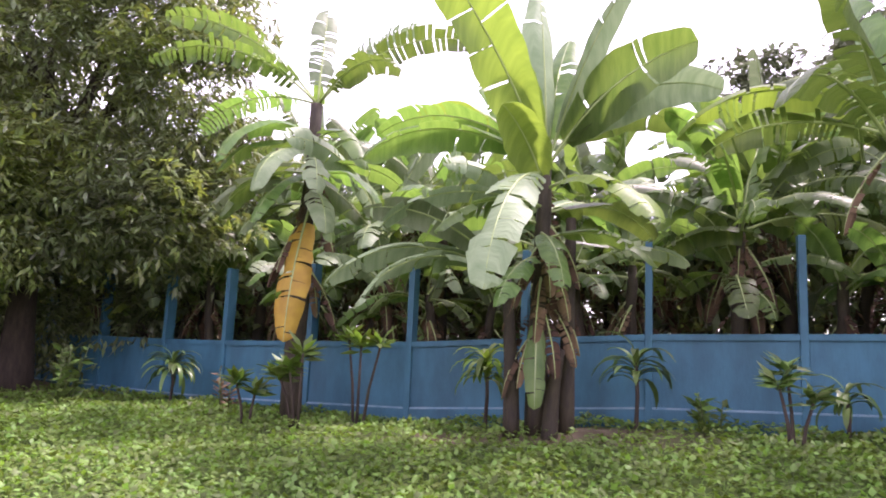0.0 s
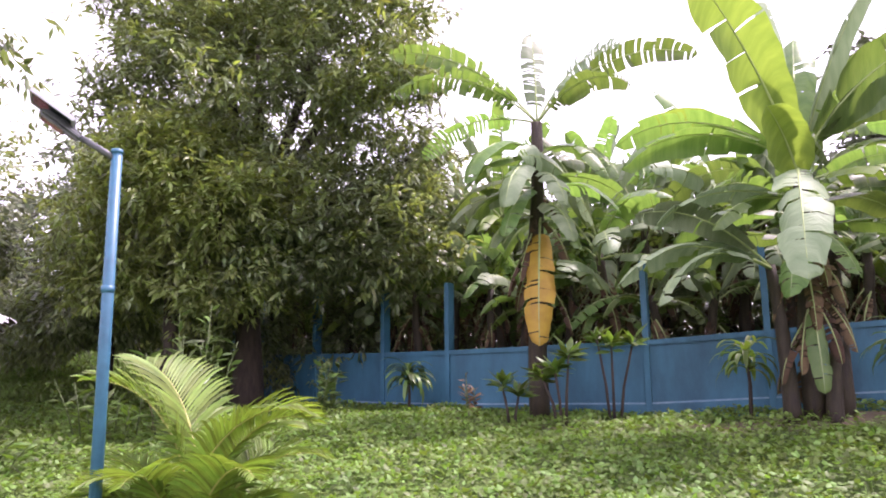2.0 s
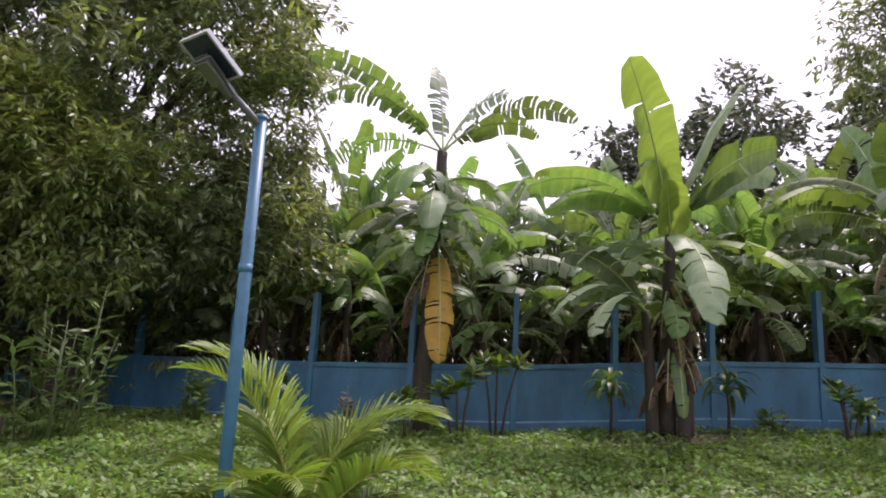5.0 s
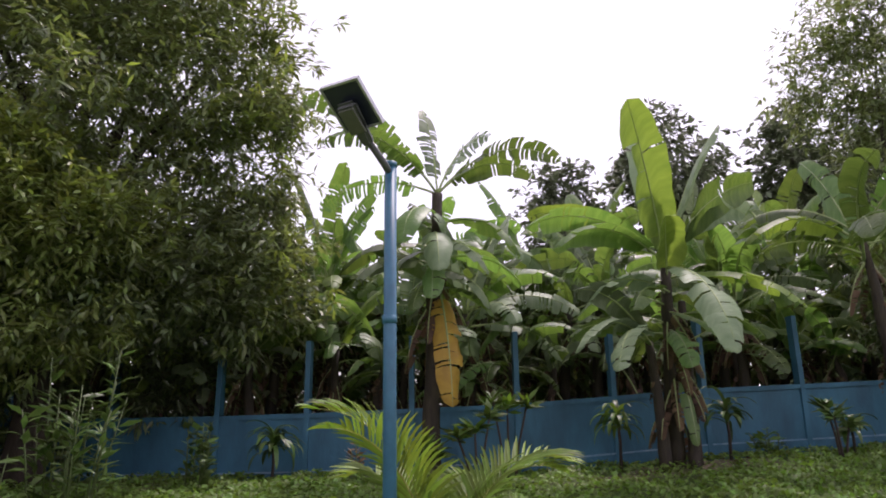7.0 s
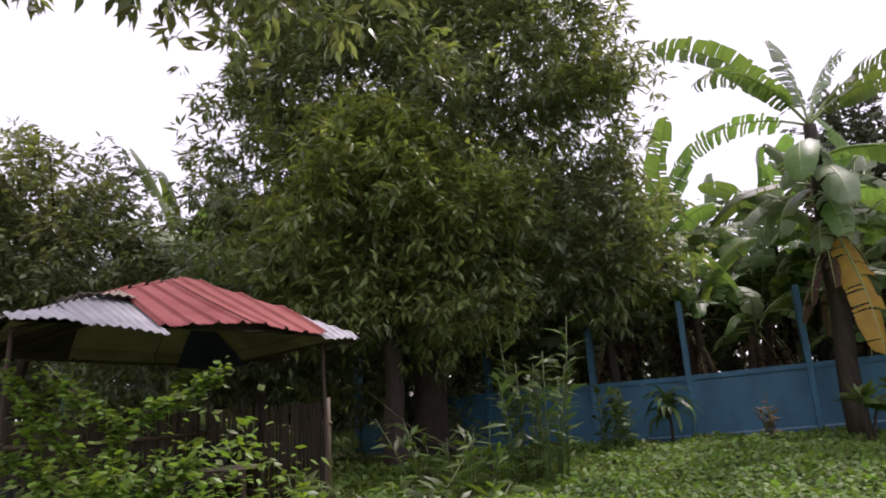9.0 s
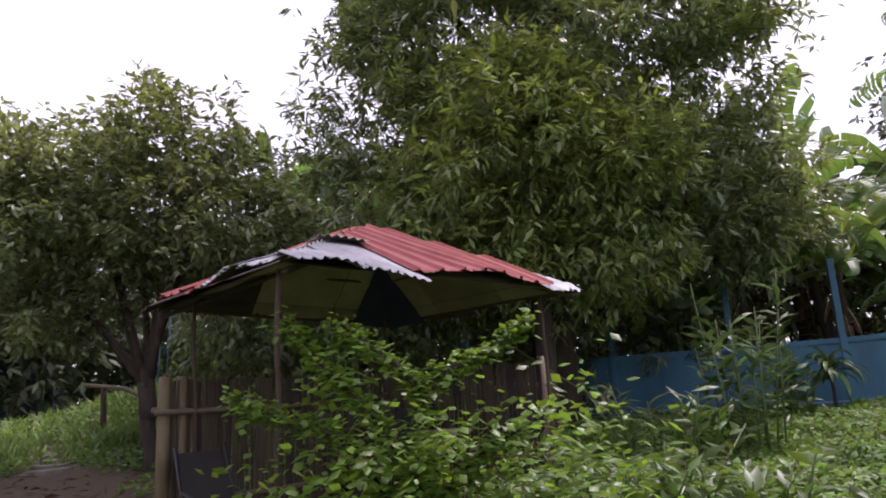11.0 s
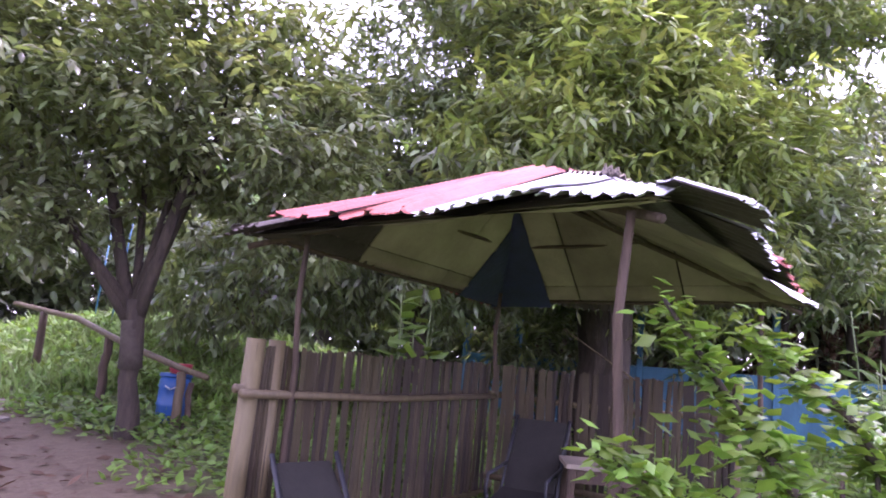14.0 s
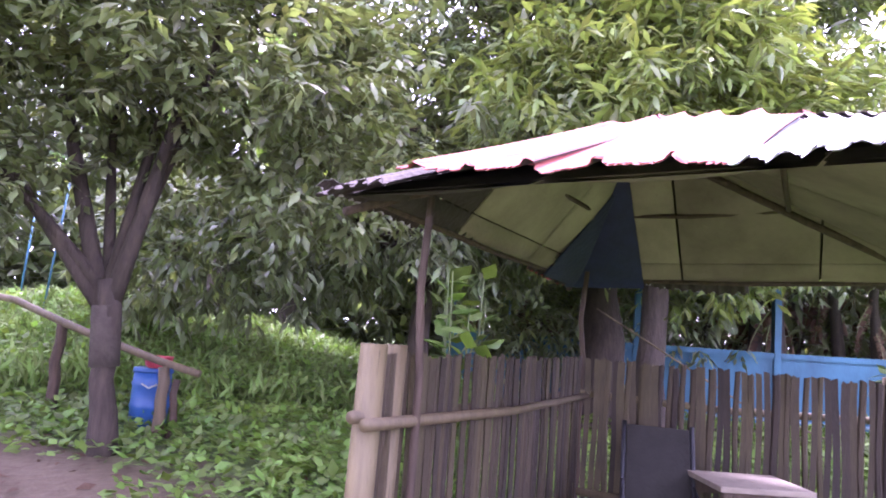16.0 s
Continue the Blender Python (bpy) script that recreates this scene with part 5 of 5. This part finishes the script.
def lawn():
    def ok(x, y):
        wy = np.interp(x, [p[0] for p in POSTS], [p[1] for p in POSTS]) - 0.15
        return (rng.random(len(x)) > soil_at(x, y) * 1.15) & (y < wy)
    x, y = scatter(165000, -13.0, 9, 0.5, 11.5, ok)
    clump = 0.075 * (np.sin(x * 3.1 + np.sin(y * 2.3)) * np.sin(y * 3.7 + np.sin(x * 1.9)) + 1)
    b = np.stack([x, y, ground(x, y) + rng.uniform(0.0, 0.05, len(x)) + clump * rng.uniform(0.3, 1.0, len(x))], 1)
    d = rng.normal(0, 1, (len(x), 3))
    d[:, 2] = rng.uniform(0.0, 0.8, len(x))
    ln = rng.uniform(0.045, 0.10, len(x))
    tagged(part("lawn_plants", leaf_mesh("lawn_plants", b, d, ln, ln * 0.75, M_GRASS)), "low broad-leaved green ground cover on the lawn", "ground cover", kind="stuff")
    x, y = scatter(60000, -13.0, 9, 0.3, 11.5, ok)
    b = np.stack([x, y, ground(x, y) - 0.01], 1)
    d = rng.normal(0, 0.45, (len(x), 3))
    d[:, 2] = 1
    tagged(part("grass", leaf_mesh("grass", b, d, rng.uniform(0.05, 0.16, len(x)), 0.010, M_BLADE)), "short green grass blades on the lawn", "grass", kind="stuff")


def meadow():
    def ok(x, y):
        back = np.interp(x, [p[0] for p in POSTS], [p[1] for p in POSTS]) - 0.3
        m = np.exp(-(((x + 15.0) / 4.2) ** 2 + ((y - 12.4) / 3.4) ** 2))
        return (rng.random(len(x)) < m * 1.6) & (rng.random(len(x)) > soil_at(x, y)) & ((y < back) | (x < -10.2)) & ((y > 9.9) | (x < -15.2))
    x, y = scatter(70000, -22, -10, 8.2, 19, ok)
    b = np.stack([x, y, ground(x, y) + rng.uniform(-.02, .25, len(x))], 1)
    d = rng.normal(0, 0.55, (len(x), 3))
    d[:, 2] = 1
    tagged(part("tall_weeds", leaf_mesh("tall_weeds", b, d, rng.uniform(.12, .32, len(x)), .035, M_BLADE)), "tall bright green weeds on the mound", "weeds", kind="stuff")
    x, y = scatter(60000, -20, -11, 6.6, 14.5, lambda x, y: rng.random(len(x)) > soil_at(x, y) * 1.1)
    b = np.stack([x, y, ground(x, y) + rng.uniform(0, .12, len(x)) + .28 * rng.random(len(x)) * (y > 10)], 1)
    d = rng.normal(0, 1, (len(x), 3))
    d[:, 2] = rng.uniform(0, .8, len(x))
    ln = rng.uniform(.05, .13, len(x))
    tagged(part("weeds", leaf_mesh("weeds", b, d, ln, ln * .6, M_GRASS)), "low green weeds behind the shelter", "weeds", kind="stuff")


def litter():
    def ok(x, y):
        return rng.random(len(x)) < soil_at(x, y) * .8
    x, y = scatter(11000, -18, 8, 2.0, 12, ok)
    b = np.stack([x, y, ground(x, y) + 0.012], 1)
    d = rng.normal(0, 1, (len(x), 3))
    d[:, 2] = rng.uniform(-.05, .25, len(x))
    ln = rng.uniform(.05, .16, len(x))
    tagged(part("leaf_litter", leaf_mesh("leaf_litter", b, d, ln, ln * .4, M_BANANA_DRY)), "dry brown leaf litter on bare soil", "leaf litter", kind="stuff")

lawn()
meadow()
litter()
